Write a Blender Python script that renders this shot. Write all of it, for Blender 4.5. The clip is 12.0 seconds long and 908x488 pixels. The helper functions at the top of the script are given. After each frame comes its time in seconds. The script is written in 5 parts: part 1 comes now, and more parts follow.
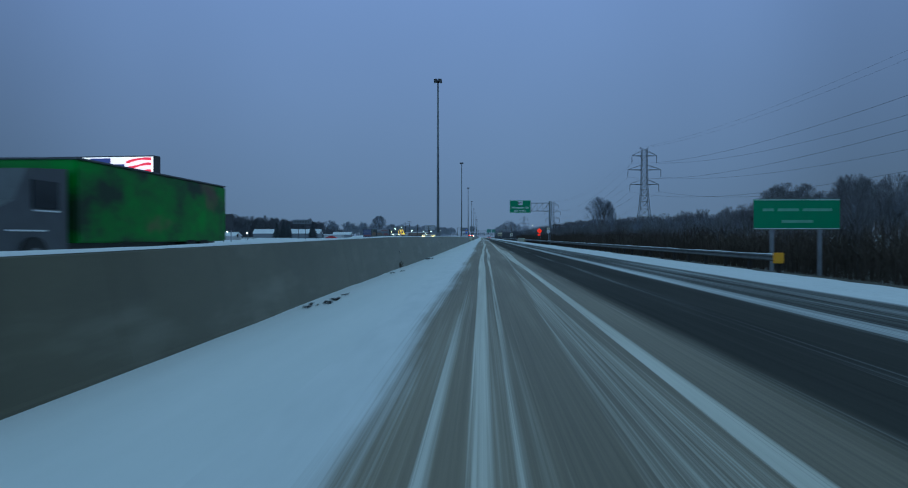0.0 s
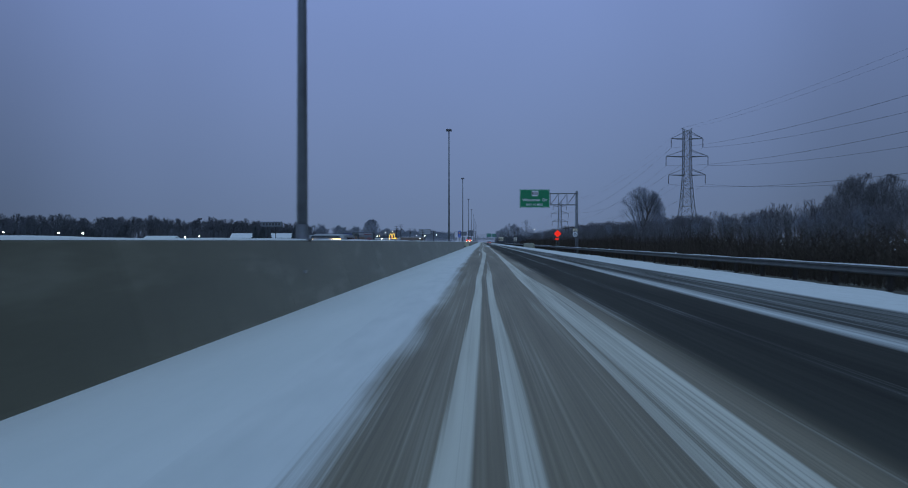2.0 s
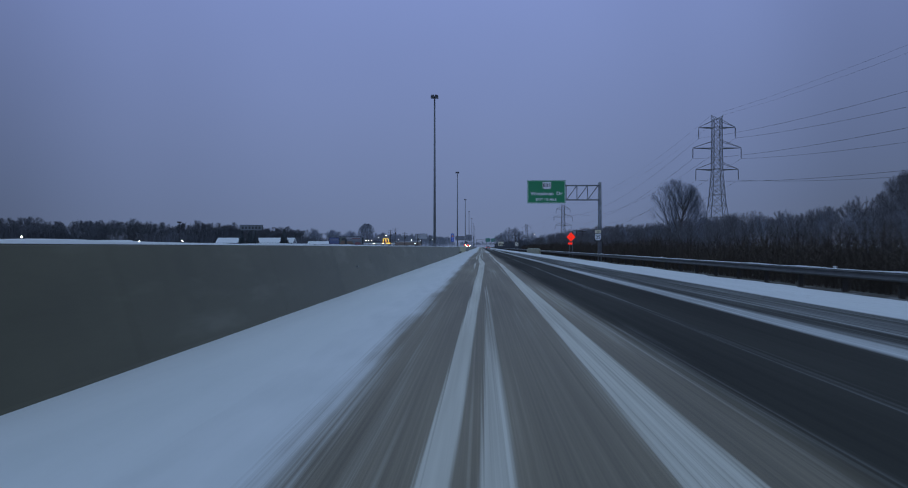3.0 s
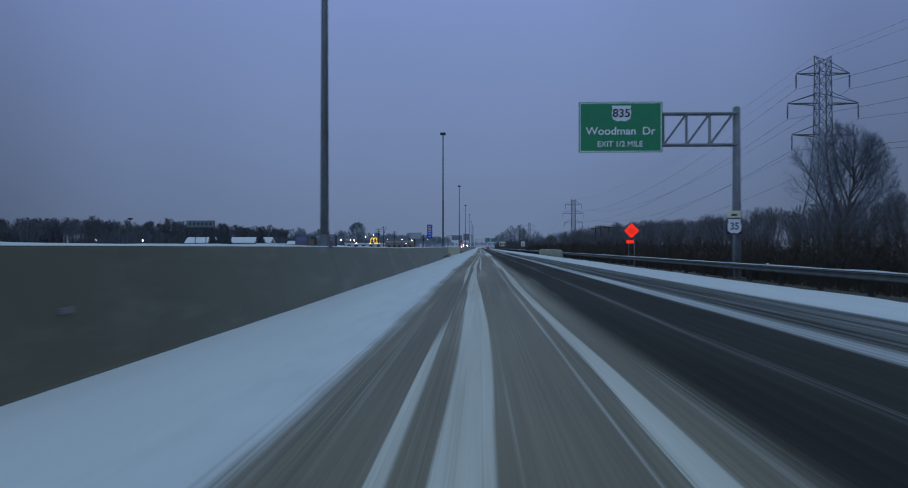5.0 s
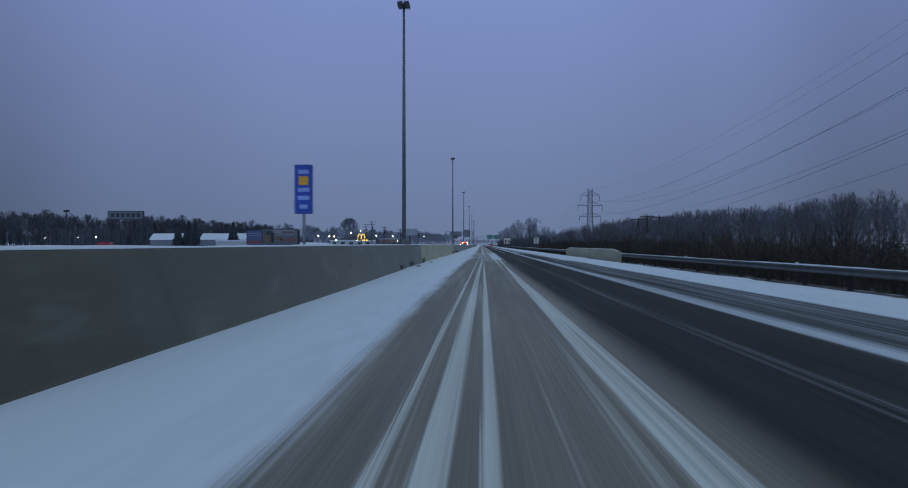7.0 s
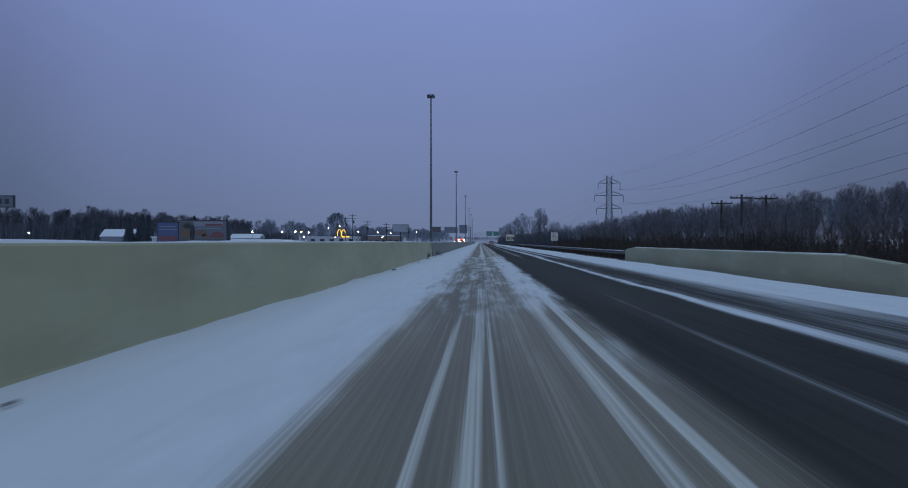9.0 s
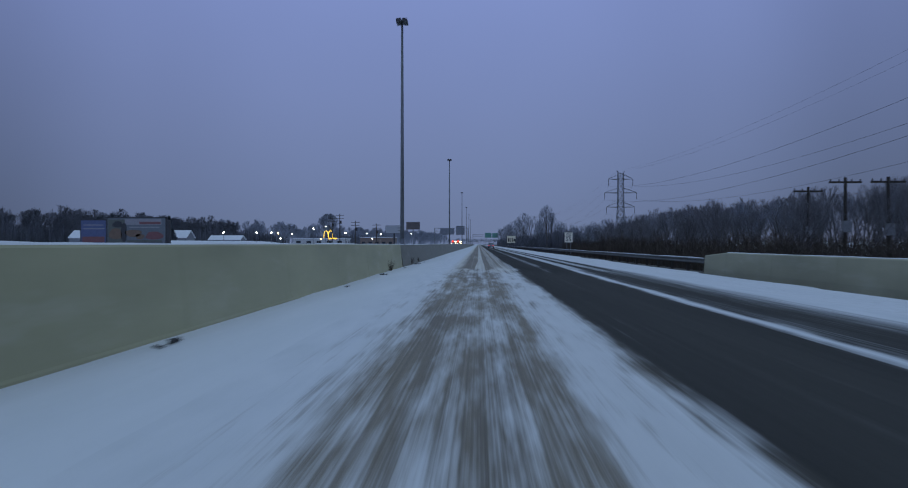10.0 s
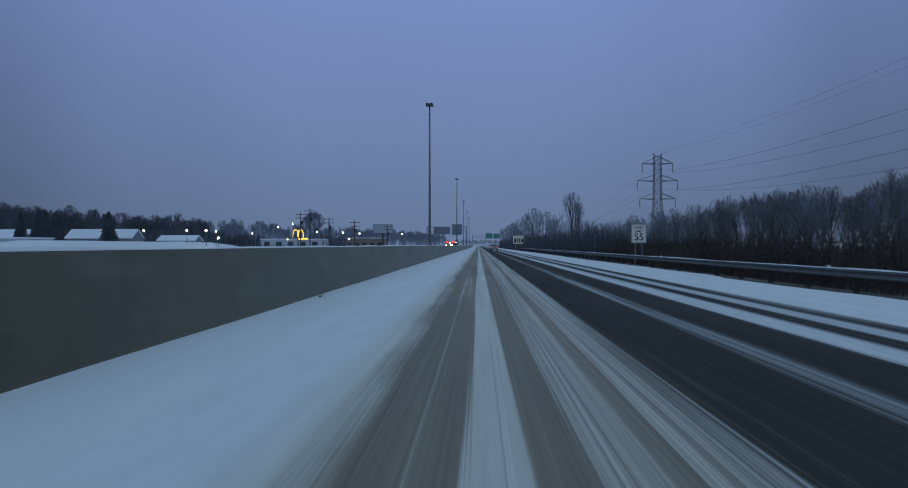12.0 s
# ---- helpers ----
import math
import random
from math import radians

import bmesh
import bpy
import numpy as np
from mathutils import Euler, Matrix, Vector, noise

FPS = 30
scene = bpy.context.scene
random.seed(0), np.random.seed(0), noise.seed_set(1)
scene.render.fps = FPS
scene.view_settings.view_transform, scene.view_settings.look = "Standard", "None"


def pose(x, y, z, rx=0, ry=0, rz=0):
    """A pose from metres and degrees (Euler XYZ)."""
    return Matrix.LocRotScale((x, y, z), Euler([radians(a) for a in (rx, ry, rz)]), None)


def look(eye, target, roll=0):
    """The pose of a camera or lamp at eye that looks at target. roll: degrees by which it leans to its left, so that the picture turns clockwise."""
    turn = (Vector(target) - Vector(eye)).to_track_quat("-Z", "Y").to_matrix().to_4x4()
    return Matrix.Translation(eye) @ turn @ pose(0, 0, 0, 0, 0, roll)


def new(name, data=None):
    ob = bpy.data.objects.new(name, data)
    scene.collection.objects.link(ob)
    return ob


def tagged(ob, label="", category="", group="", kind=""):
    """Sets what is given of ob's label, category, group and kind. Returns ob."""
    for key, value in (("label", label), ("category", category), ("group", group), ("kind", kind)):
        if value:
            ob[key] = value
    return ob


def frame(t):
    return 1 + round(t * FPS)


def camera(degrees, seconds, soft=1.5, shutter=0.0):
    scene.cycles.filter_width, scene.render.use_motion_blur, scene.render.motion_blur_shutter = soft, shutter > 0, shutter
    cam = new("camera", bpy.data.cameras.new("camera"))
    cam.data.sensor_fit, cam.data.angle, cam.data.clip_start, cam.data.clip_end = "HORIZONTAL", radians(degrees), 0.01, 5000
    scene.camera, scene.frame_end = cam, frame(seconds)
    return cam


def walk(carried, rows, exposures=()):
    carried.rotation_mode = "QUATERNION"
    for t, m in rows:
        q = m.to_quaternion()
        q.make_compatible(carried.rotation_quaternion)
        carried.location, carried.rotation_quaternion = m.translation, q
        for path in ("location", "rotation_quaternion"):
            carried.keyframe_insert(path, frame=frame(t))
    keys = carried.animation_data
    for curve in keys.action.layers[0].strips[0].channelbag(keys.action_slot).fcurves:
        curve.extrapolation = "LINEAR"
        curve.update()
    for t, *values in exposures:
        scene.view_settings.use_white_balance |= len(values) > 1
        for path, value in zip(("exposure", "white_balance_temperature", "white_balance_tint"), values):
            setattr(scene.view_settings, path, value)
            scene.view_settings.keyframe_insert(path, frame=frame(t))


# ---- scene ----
# A dashboard view along a snowy motorway at dusk: x across the road, y along it.
cam = camera(62.5, 12.0, soft=1.1, shutter=0.3)


def along(t):
    """Metres driven after t seconds."""
    return 24.13 * t - 0.01226 * t * t


# seconds, sideways place, pitch and yaw in degrees
DRIVE = [
    (0.0, -0.62, -0.55, 2.11), (0.5, -0.61, -0.45, 2.12), (1.0, -0.55, -0.32, 2.09),
    (1.5, -0.48, -0.24, 2.09), (2.0, -0.38, -0.18, 2.08), (2.5, -0.27, 0.04, 2.03),
    (3.0, -0.18, 0.20, 2.00), (3.5, -0.10, 0.26, 1.97), (4.3, -0.02, 0.26, 1.95),
    (5.0, 0.03, 0.23, 1.95), (5.5, 0.02, 0.15, 1.98), (6.0, -0.02, 0.10, 2.05),
    (6.5, 0.00, 0.12, 2.06), (7.0, 0.04, 0.04, 2.08), (8.0, 0.08, -0.12, 2.04),
    (9.0, 0.12, -0.17, 1.99), (9.5, 0.18, -0.10, 1.91), (10.0, 0.21, -0.01, 1.88),
    (10.5, 0.22, -0.06, 1.89), (11.0, 0.18, -0.07, 1.92), (11.5, 0.18, -0.02, 1.91),
    (12.0, 0.22, 0.10, 1.87),
]
PATH = [(t, pose(x, along(t), 1.3, 90 + pitch, 0, yaw)) for t, x, pitch, yaw in DRIVE]
walk(cam, PATH, exposures=[
    (0.0, -0.05, 5850, -13), (0.5, -0.05, 5800, -18), (1.0, -0.08, 5650, -25), (1.5, -0.05, 5950, -8), (2.0, -0.05, 6300, 4), (2.5, -0.05, 6500, 12),
    (5.0, -0.05, 6500, 4), (6.5, -0.05, 6500, 8), (9.5, -0.05, 6500, 12), (10.5, -0.06, 6450, 12), (12.0, -0.10, 6300, 4)])

# ---- world and light ----
SUN_UP, SUN_ROUND = 3.0, 60.0
world = bpy.data.worlds.new("overcast_dusk")
world.use_nodes = True
scene.world = world
wt = world.node_tree
wt.nodes.clear()


def wnode(kind, **values):
    n = wt.nodes.new(kind)
    for k, v in values.items():
        if k in n.inputs:
            n.inputs[k].default_value = v
    return n


sky = wnode("ShaderNodeTexSky")
sky.sky_type = "NISHITA"
sky.sun_disc = False
sky.sun_elevation, sky.sun_rotation = radians(SUN_UP), radians(SUN_ROUND)
sky.air_density, sky.dust_density, sky.ozone_density = 1.0, 0.6, 4.0
coord = wnode("ShaderNodeTexCoord")
split = wnode("ShaderNodeSeparateXYZ")
cloud = wnode("ShaderNodeValToRGB")  # cloud deck from the horizon up to the zenith
els = cloud.color_ramp.elements
els[0].position, els[0].color = 0.0, (0.158, 0.216, 0.365, 1)
els[1].position, els[1].color = 1.0, (0.215, 0.345, 0.480, 1)
for at, col in ((0.05, (0.166, 0.224, 0.395, 1)), (0.14, (0.190, 0.252, 0.462, 1)), (0.32, (0.225, 0.300, 0.600, 1)), (0.55, (0.215, 0.325, 0.500, 1))):
    e = els.new(at)
    e.color = col
# the sky dims to both sides to stand in for lens vignetting
flat = wnode("ShaderNodeVectorMath")
flat.operation = "MULTIPLY"
flat.inputs[1].default_value = (1, 1, 0)
level = wnode("ShaderNodeVectorMath")
level.operation = "NORMALIZE"
toward = wnode("ShaderNodeVectorMath")
toward.operation = "DOT_PRODUCT"
toward.inputs[1].default_value = (-0.07, 0.9975, 0)
half = wnode("ShaderNodeMapRange")
half.inputs["From Min"].default_value = -1.0
fade = wnode("ShaderNodeValToRGB")
fade.color_ramp.interpolation = "EASE"
rim = fade.color_ramp.elements
# Added bright sky behind the camera lifts sign fronts; no such glow is seen.
rim[0].position, rim[0].color = 0.0, (2.6, 2.5, 2.3, 1)
rim[1].position, rim[1].color = 1.0, (0.97, 0.97, 0.97, 1)
for at, v in ((0.2, 1.2), (0.45, 0.60), (0.86, 0.44), (0.93, 0.56), (0.97, 0.84)):
    rim.new(at).color = (v, v, v, 1)
climb = wnode("ShaderNodeMapRange")
for k, v in (("From Min", 0.0), ("From Max", 0.75), ("To Min", 0.0), ("To Max", 1.0)):
    climb.inputs[k].default_value = v
even = wnode("ShaderNodeMix")
even.inputs[3].default_value = 1.0
drift = wnode("ShaderNodeTexNoise", Scale=1.6, Detail=4.0)
sway = wnode("ShaderNodeMapRange")
sway.inputs["From Min"].default_value, sway.inputs["From Max"].default_value = 0.3, 0.7
sway.inputs["To Min"].default_value, sway.inputs["To Max"].default_value = 0.95, 1.05
both = wnode("ShaderNodeMath")
both.operation = "MULTIPLY"
tone = wnode("ShaderNodeVectorMath")
tone.operation = "SCALE"
veil = wnode("ShaderNodeMix")
veil.data_type = "RGBA"
veil.inputs[0].default_value = 0.93
dim = wnode("ShaderNodeVectorMath")
dim.operation = "SCALE"
dim.inputs["Scale"].default_value = 0.10
shine = wnode("ShaderNodeBackground", Strength=1.0)
wout = wnode("ShaderNodeOutputWorld")
wl = wt.links.new
wl(coord.outputs["Generated"], split.inputs[0])
wl(split.outputs["Z"], cloud.inputs[0])
wl(coord.outputs["Generated"], flat.inputs[0])
wl(flat.outputs[0], level.inputs[0])
wl(level.outputs[0], toward.inputs[0])
wl(toward.outputs["Value"], half.inputs["Value"])
wl(half.outputs["Result"], fade.inputs[0])
wl(split.outputs["Z"], climb.inputs["Value"])
wl(climb.outputs["Result"], even.inputs[0])
wl(fade.outputs["Color"], even.inputs[2])
wl(coord.outputs["Generated"], drift.inputs["Vector"])
wl(drift.outputs["Fac"], sway.inputs["Value"])
wl(sway.outputs["Result"], both.inputs[0])
wl(even.outputs[0], both.inputs[1])
wl(cloud.outputs["Color"], tone.inputs[0])
wl(both.outputs[0], tone.inputs["Scale"])
wl(sky.outputs["Color"], dim.inputs[0])
wl(dim.outputs[0], veil.inputs[6])
wl(tone.outputs[0], veil.inputs[7])
wl(veil.outputs[2], shine.inputs["Color"])
wl(shine.outputs[0], wout.inputs[0])

sun_data = bpy.data.lights.new("sun", "SUN")
sun_data.energy, sun_data.angle, sun_data.color = 0.12, radians(60), (0.85, 0.9, 1.0)
sun = new("sun", sun_data)
sun.matrix_world = look((0, 0, 60), (-12, -8, 0))

# ---- materials ----


class Mat:
    """A small wrapper that builds a node material."""

    def __init__(self, name, rough=0.7, metal=0.0):
        self.m = bpy.data.materials.new(name)
        self.m.use_nodes = True
        self.t = self.m.node_tree
        self.b = self.t.nodes["Principled BSDF"]
        self.b.inputs["Roughness"].default_value = rough
        self.b.inputs["Metallic"].default_value = metal

    def n(self, kind, **values):
        node = self.t.nodes.new(kind)
        for k, v in values.items():
            node.inputs[k].default_value = v
        return node

    def link(self, a, b):
        self.t.links.new(a, b)

    def pos(self, sx=1.0, sy=1.0, sz=1.0, own=False):
        """Place in metres (own: measured in the object), stretched per axis."""
        mp = self.n("ShaderNodeMapping")
        mp.inputs["Scale"].default_value = (sx, sy, sz)
        if own:
            self.link(self.n("ShaderNodeTexCoord").outputs["Object"], mp.inputs[0])
        else:
            self.link(self.n("ShaderNodeNewGeometry").outputs["Position"], mp.inputs[0])
        return mp.outputs[0]

    def noise(self, where, scale, detail=4.0, rough=0.55):
        n = self.n("ShaderNodeTexNoise", Scale=scale, Detail=detail, Roughness=rough)
        self.link(where, n.inputs["Vector"])
        return n.outputs["Fac"]

    def ramp(self, fac, stops, kind="LINEAR"):
        r = self.n("ShaderNodeValToRGB")
        r.color_ramp.interpolation = kind
        e = r.color_ramp.elements
        e[0].position, e[0].color = stops[0][0], tuple(stops[0][1]) + (1,)
        e[1].position, e[1].color = stops[-1][0], tuple(stops[-1][1]) + (1,)
        for p, c in stops[1:-1]:
            e.new(p).color = tuple(c) + (1,)
        self.link(fac, r.inputs[0])
        return r.outputs[0]

    def math(self, op, a, b=None, c=None):
        n = self.n("ShaderNodeMath")
        n.operation = op
        for i, v in enumerate((a, b, c)):
            if v is None:
                continue
            if isinstance(v, (int, float)):
                n.inputs[i].default_value = v
            else:
                self.link(v, n.inputs[i])
        return n.outputs[0]

    def span(self, v, a, b, lo=0.0, hi=1.0, smooth=True):
        n = self.n("ShaderNodeMapRange")
        n.interpolation_type = "SMOOTHSTEP" if smooth else "LINEAR"
        self.link(v, n.inputs[0])
        for i, x in enumerate((a, b, lo, hi)):
            n.inputs[i + 1].default_value = x
        return n.outputs[0]

    def mix(self, fac, a, b, mode="MIX"):
        n = self.n("ShaderNodeMix")
        n.data_type, n.blend_type = "RGBA", mode
        for i, v in ((0, fac), (6, a), (7, b)):
            if isinstance(v, (int, float)):
                n.inputs[i].default_value = v
            elif isinstance(v, tuple):
                n.inputs[i].default_value = v + (1,)
            else:
                self.link(v, n.inputs[i])
        return n.outputs[2]

    def color(self, out):
        self.link(out, self.b.inputs["Base Color"])
        return self

    def rough(self, out):
        self.link(out, self.b.inputs["Roughness"])
        return self

    def bump(self, height, strength=0.3, distance=0.01):
        n = self.n("ShaderNodeBump", Strength=strength, Distance=distance)
        self.link(height, n.inputs["Height"])
        self.link(n.outputs[0], self.b.inputs["Normal"])
        return self


def plain(name, col, rough=0.6, metal=0.0, vary=0.15, scale=3.0, own=True, grain=40.0):
    """Colour with two scales of variation and a fine relief."""
    m = Mat(name, rough, metal)
    p = m.pos(own=own)
    a = m.noise(p, scale, 4)
    b = m.noise(p, grain, 3)
    lo = tuple(c * (1 - vary) for c in col)
    hi = tuple(min(1, c * (1 + vary)) for c in col)
    base = m.ramp(a, [(0.3, lo), (0.7, hi)])
    m.color(m.mix(m.span(b, 0.35, 0.75, 0, 0.35), base, lo))
    m.bump(b, 0.15, 0.004)
    return m.m


def glow(name, col, strength):
    m = Mat(name, 0.4)
    m.b.inputs["Base Color"].default_value = tuple(col) + (1,)
    m.b.inputs["Emission Color"].default_value = tuple(col) + (1,)
    m.b.inputs["Emission Strength"].default_value = strength
    return m.m


def snow_material(name, dirt=0.1):
    m = Mat(name, 0.75)
    p = m.pos()
    wide = m.noise(m.pos(1.2, 0.12, 1), 1.0, 4)
    fine = m.noise(p, 9.0, 5)
    grit = m.noise(p, 60.0, 2)
    base = m.ramp(wide, [(0.3, (0.76, 0.78, 0.79)), (0.7, (0.83, 0.84, 0.85))])
    base = m.mix(m.span(fine, 0.45, 0.8, 0, dirt * 2), base, (0.42, 0.40, 0.37))
    m.color(base)
    both = m.math("ADD", m.math("MULTIPLY", fine, 1.0), m.math("MULTIPLY", grit, 0.25))
    m.bump(both, 0.3, 0.02)
    m.b.inputs["Subsurface Weight"].default_value = 0.0
    return m.m


def lane_material(name, strips, shoulder, stops, packed, beyond):
    """Asphalt with thin snow left in strips between the wheel tracks, and patchy packed snow on the bridge.
    strips: for each strip of the near lane, rows of (metres along, metres across, half width, share of snow);
    shoulder: (metres along, inner edge of the shoulder's snow); stops, packed, beyond (past the bridge): metres across and the share of snow."""
    m = Mat(name, 0.5)
    sep = m.n("ShaderNodeSeparateXYZ")
    m.link(m.n("ShaderNodeNewGeometry").outputs["Position"], sep.inputs[0])
    x, y = sep.outputs[0], sep.outputs[1]
    run = m.span(y, 0.0, 310.0, 0, 1, smooth=False)

    def centred(v, gain):
        return m.math("MULTIPLY", m.math("SUBTRACT", v, 0.5), gain)

    def parts(col):
        s = m.n("ShaderNodeSeparateColor")
        m.link(col, s.inputs[0])
        return s.outputs

    fine = m.noise(m.pos(9.0, 0.05, 1), 1.0, 5, 0.65)
    mid = m.noise(m.pos(1.8, 0.05, 1), 1.0, 3)
    hair = m.noise(m.pos(34.0, 0.06, 1), 1.0, 3, 0.6)
    patch = m.noise(m.pos(0.9, 0.22, 1), 1.0, 4, 0.6)
    blot = m.noise(m.pos(2.8, 0.26, 1), 1.0, 6, 0.62)
    flake = m.noise(m.pos(6.0, 0.6, 1), 1.0, 4, 0.6)
    # where the bridge deck carries packed snow
    edge = m.math("ADD", y, centred(m.noise(m.pos(1.2, 0.15, 1), 1.0, 4, 0.6), 26.0))
    deck = m.math("MULTIPLY", m.span(edge, 223.0, 238.0), m.span(edge, 268.0, 284.0, 1.0, 0.0))

    def cover(where, table):
        lo, hi = table[0][0], table[-1][0]
        f = m.span(where, lo, hi, 0, 1, smooth=False)
        return m.ramp(f, [((s - lo) / (hi - lo), (v, v, v)) for s, v in table])

    # strips left between the tracks, each with its own wandering line and width
    wander = m.math("ADD", x, m.math("ADD", centred(m.noise(m.pos(0.9, 0.03, 1), 1.0, 3, 0.5), 0.06), m.math("ADD", centred(fine, 0.08), centred(hair, 0.04))))
    near = None
    for rows in strips:
        c, w, share = parts(m.ramp(run, [(ya / 310.0, ((xa + 1.5) / 4.0, wa, sa)) for ya, xa, wa, sa in rows], "CARDINAL"))[:3]
        off = m.math("ABSOLUTE", m.math("SUBTRACT", wander, m.math("MULTIPLY_ADD", c, 4.0, -1.5)))
        reach = m.math("SUBTRACT", w, off)
        on = m.math("MULTIPLY", m.span(reach, -0.042, 0.042), share)
        on = m.math("MULTIPLY", on, m.span(hair, 0.3, 0.7, 0.80, 1.06))
        near = on if near is None else m.math("MAXIMUM", near, on)
    # the shoulder's snow thins out towards the wheel track
    inner = m.math("MULTIPLY_ADD", parts(m.ramp(run, [(ya / 310.0, (xa + 2.5, 0, 0)) for ya, xa in shoulder]))[0], 1.0, -2.5)
    away = m.math("SUBTRACT", m.math("ADD", x, centred(patch, 0.5)), inner)
    near = m.math("MAXIMUM", near, m.span(away, -0.35, 0.70, 1.0, 0.0))
    near = m.math("MAXIMUM", near, m.span(mid, 0.3, 0.8, 0.06, 0.30))
    # blown snow lies in patches just past the bridge
    drifted = m.math("MULTIPLY", m.span(y, 270.5, 275.5), m.span(y, 277.5, 283.0, 1.0, 0.0))
    near = m.math("MAXIMUM", near, m.math("MULTIPLY", drifted, m.span(blot, 0.32, 0.58, 0.18, 0.78)))
    wide = cover(m.math("ADD", x, centred(m.noise(m.pos(0.6, 0.02, 1), 1.0, 3, 0.5), 0.30)), stops)
    past = m.math("MULTIPLY", m.span(edge, 262.0, 288.0), m.span(x, 2.4, 2.8))
    wide = m.mix(past, wide, cover(m.math("ADD", x, centred(m.noise(m.pos(0.9, 0.03, 1), 1.0, 3, 0.5), 0.10)), beyond))
    beside = m.span(x, 1.55, 2.05)
    strip_snow = m.math("MAXIMUM", m.math("MULTIPLY", near, m.span(x, 2.1, 2.5, 1.0, 0.0)), m.math("MULTIPLY", wide, beside))
    strip_snow = m.math("ADD", strip_snow, centred(hair, 0.46))
    cake = cover(m.math("ADD", x, centred(patch, 0.5)), packed)
    cake = m.math("ADD", cake, m.math("MULTIPLY", m.math("ADD", centred(blot, 1.35), m.math("ADD", centred(flake, 0.75), centred(hair, 0.45))), m.span(x, 1.7, 2.4, 1.0, 0.18)))
    amount = m.mix(deck, strip_snow, cake)
    amount = m.math("ADD", amount, centred(fine, 0.55))
    amount = m.math("ADD", amount, centred(mid, 0.35))
    snow = m.span(amount, 0.16, 0.80)
    stone = m.noise(m.pos(), 55.0, 3)
    worn = m.noise(m.pos(0.7, 0.06, 1), 1.0, 4)
    slush = m.span(x, 1.6, 2.2, 1.0, 0.0)
    wet = m.ramp(m.math("ADD", m.math("MULTIPLY", worn, 0.6), m.math("MULTIPLY", fine, 0.4)), [(0.35, (0.023, 0.022, 0.019)), (0.65, (0.062, 0.060, 0.051))])
    # Salty brown slush; its warm tone also stands in for headlamp light.
    salted = m.ramp(m.math("ADD", m.math("MULTIPLY", worn, 0.4), m.math("ADD", m.math("MULTIPLY", hair, 0.35), m.math("MULTIPLY", mid, 0.25))), [(0.34, (0.125, 0.102, 0.064)), (0.66, (0.33, 0.275, 0.185))])
    wet = m.mix(m.math("MULTIPLY", deck, 0.3), wet, (0.105, 0.10, 0.09))  # pale bridge deck
    base = m.mix(slush, wet, salted)
    base = m.mix(m.span(stone, 0.4, 0.7, 0, 0.3), base, (0.05, 0.05, 0.05))
    trodden = m.math("MULTIPLY", m.math("MULTIPLY", m.span(x, 1.5, 2.4, 1.0, 0.0), m.span(x, -1.5, -0.8, 0.0, 1.0)), m.span(deck, 0, 1, 1.0, 0.25))
    clean = m.ramp(m.noise(m.pos(1, 0.2, 1), 3.0, 4), [(0.3, (0.73, 0.75, 0.76)), (0.7, (0.82, 0.83, 0.84))])
    # Soiled snow, its colour also warmed as under headlamps.
    soiled_headlit = m.ramp(m.noise(m.pos(6, 0.1, 1), 1.0, 4), [(0.3, (0.56, 0.53, 0.45)), (0.7, (0.76, 0.73, 0.64))])
    m.color(m.mix(snow, base, m.mix(trodden, clean, soiled_headlit)))
    m.rough(m.mix(slush, (0.85, 0.85, 0.85), (0.58, 0.58, 0.58)))
    m.link(m.span(slush, 0, 1, 0.13, 0.5), m.b.inputs["Specular IOR Level"])
    # grooves along and across the deck
    w = m.n("ShaderNodeTexWave", Scale=6.0, Distortion=1.5)
    w.bands_direction = "Y"
    m.link(m.pos(), w.inputs[0])
    relief = m.math("ADD", m.math("ADD", snow, m.math("MULTIPLY", stone, 0.3)), m.math("MULTIPLY", m.math("MULTIPLY", w.outputs["Fac"], deck), 0.5))
    m.bump(relief, 0.5, 0.012)
    return m.m


def concrete_material(name, col, stain, spray, runs=0.5, haze_sheen=0.2):
    m = Mat(name, 0.85)
    p = m.pos()
    big = m.noise(m.pos(1, 0.18, 0.8), 1.0, 4)
    run = m.noise(m.pos(1, 1.6, 0.15), 1.0, 4, 0.6)
    fine = m.noise(p, 22.0, 5, 0.65)
    lo = tuple(c * 0.72 for c in col)
    base = m.ramp(big, [(0.3, lo), (0.7, col)])
    base = m.mix(m.span(run, 0.48, 0.72, 0, runs), base, stain)
    base = m.mix(m.span(fine, 0.4, 0.8, 0, 0.35), base, stain)
    # dried salt spray thrown up by traffic
    salt = m.noise(m.pos(1, 0.30, 1.4), 1.0, 5, 0.62)
    base = m.mix(m.span(salt, 0.50, 0.72, 0, 0.42), base, spray)
    rnd = m.n("ShaderNodeObjectInfo").outputs["Random"]
    base = m.mix(m.span(rnd, 0, 1, 0.0, 0.16), base, stain)
    m.color(base)
    m.b.inputs["Sheen Weight"].default_value = haze_sheen  # sheen lightens the far wall at grazing angles in place of haze
    m.b.inputs["Sheen Roughness"].default_value = 0.4
    m.bump(fine, 0.35, 0.008)
    return m.m


SNOW = snow_material("snow", 0.03)
SNOW_DIRTY = snow_material("ploughed_snow", 0.22)
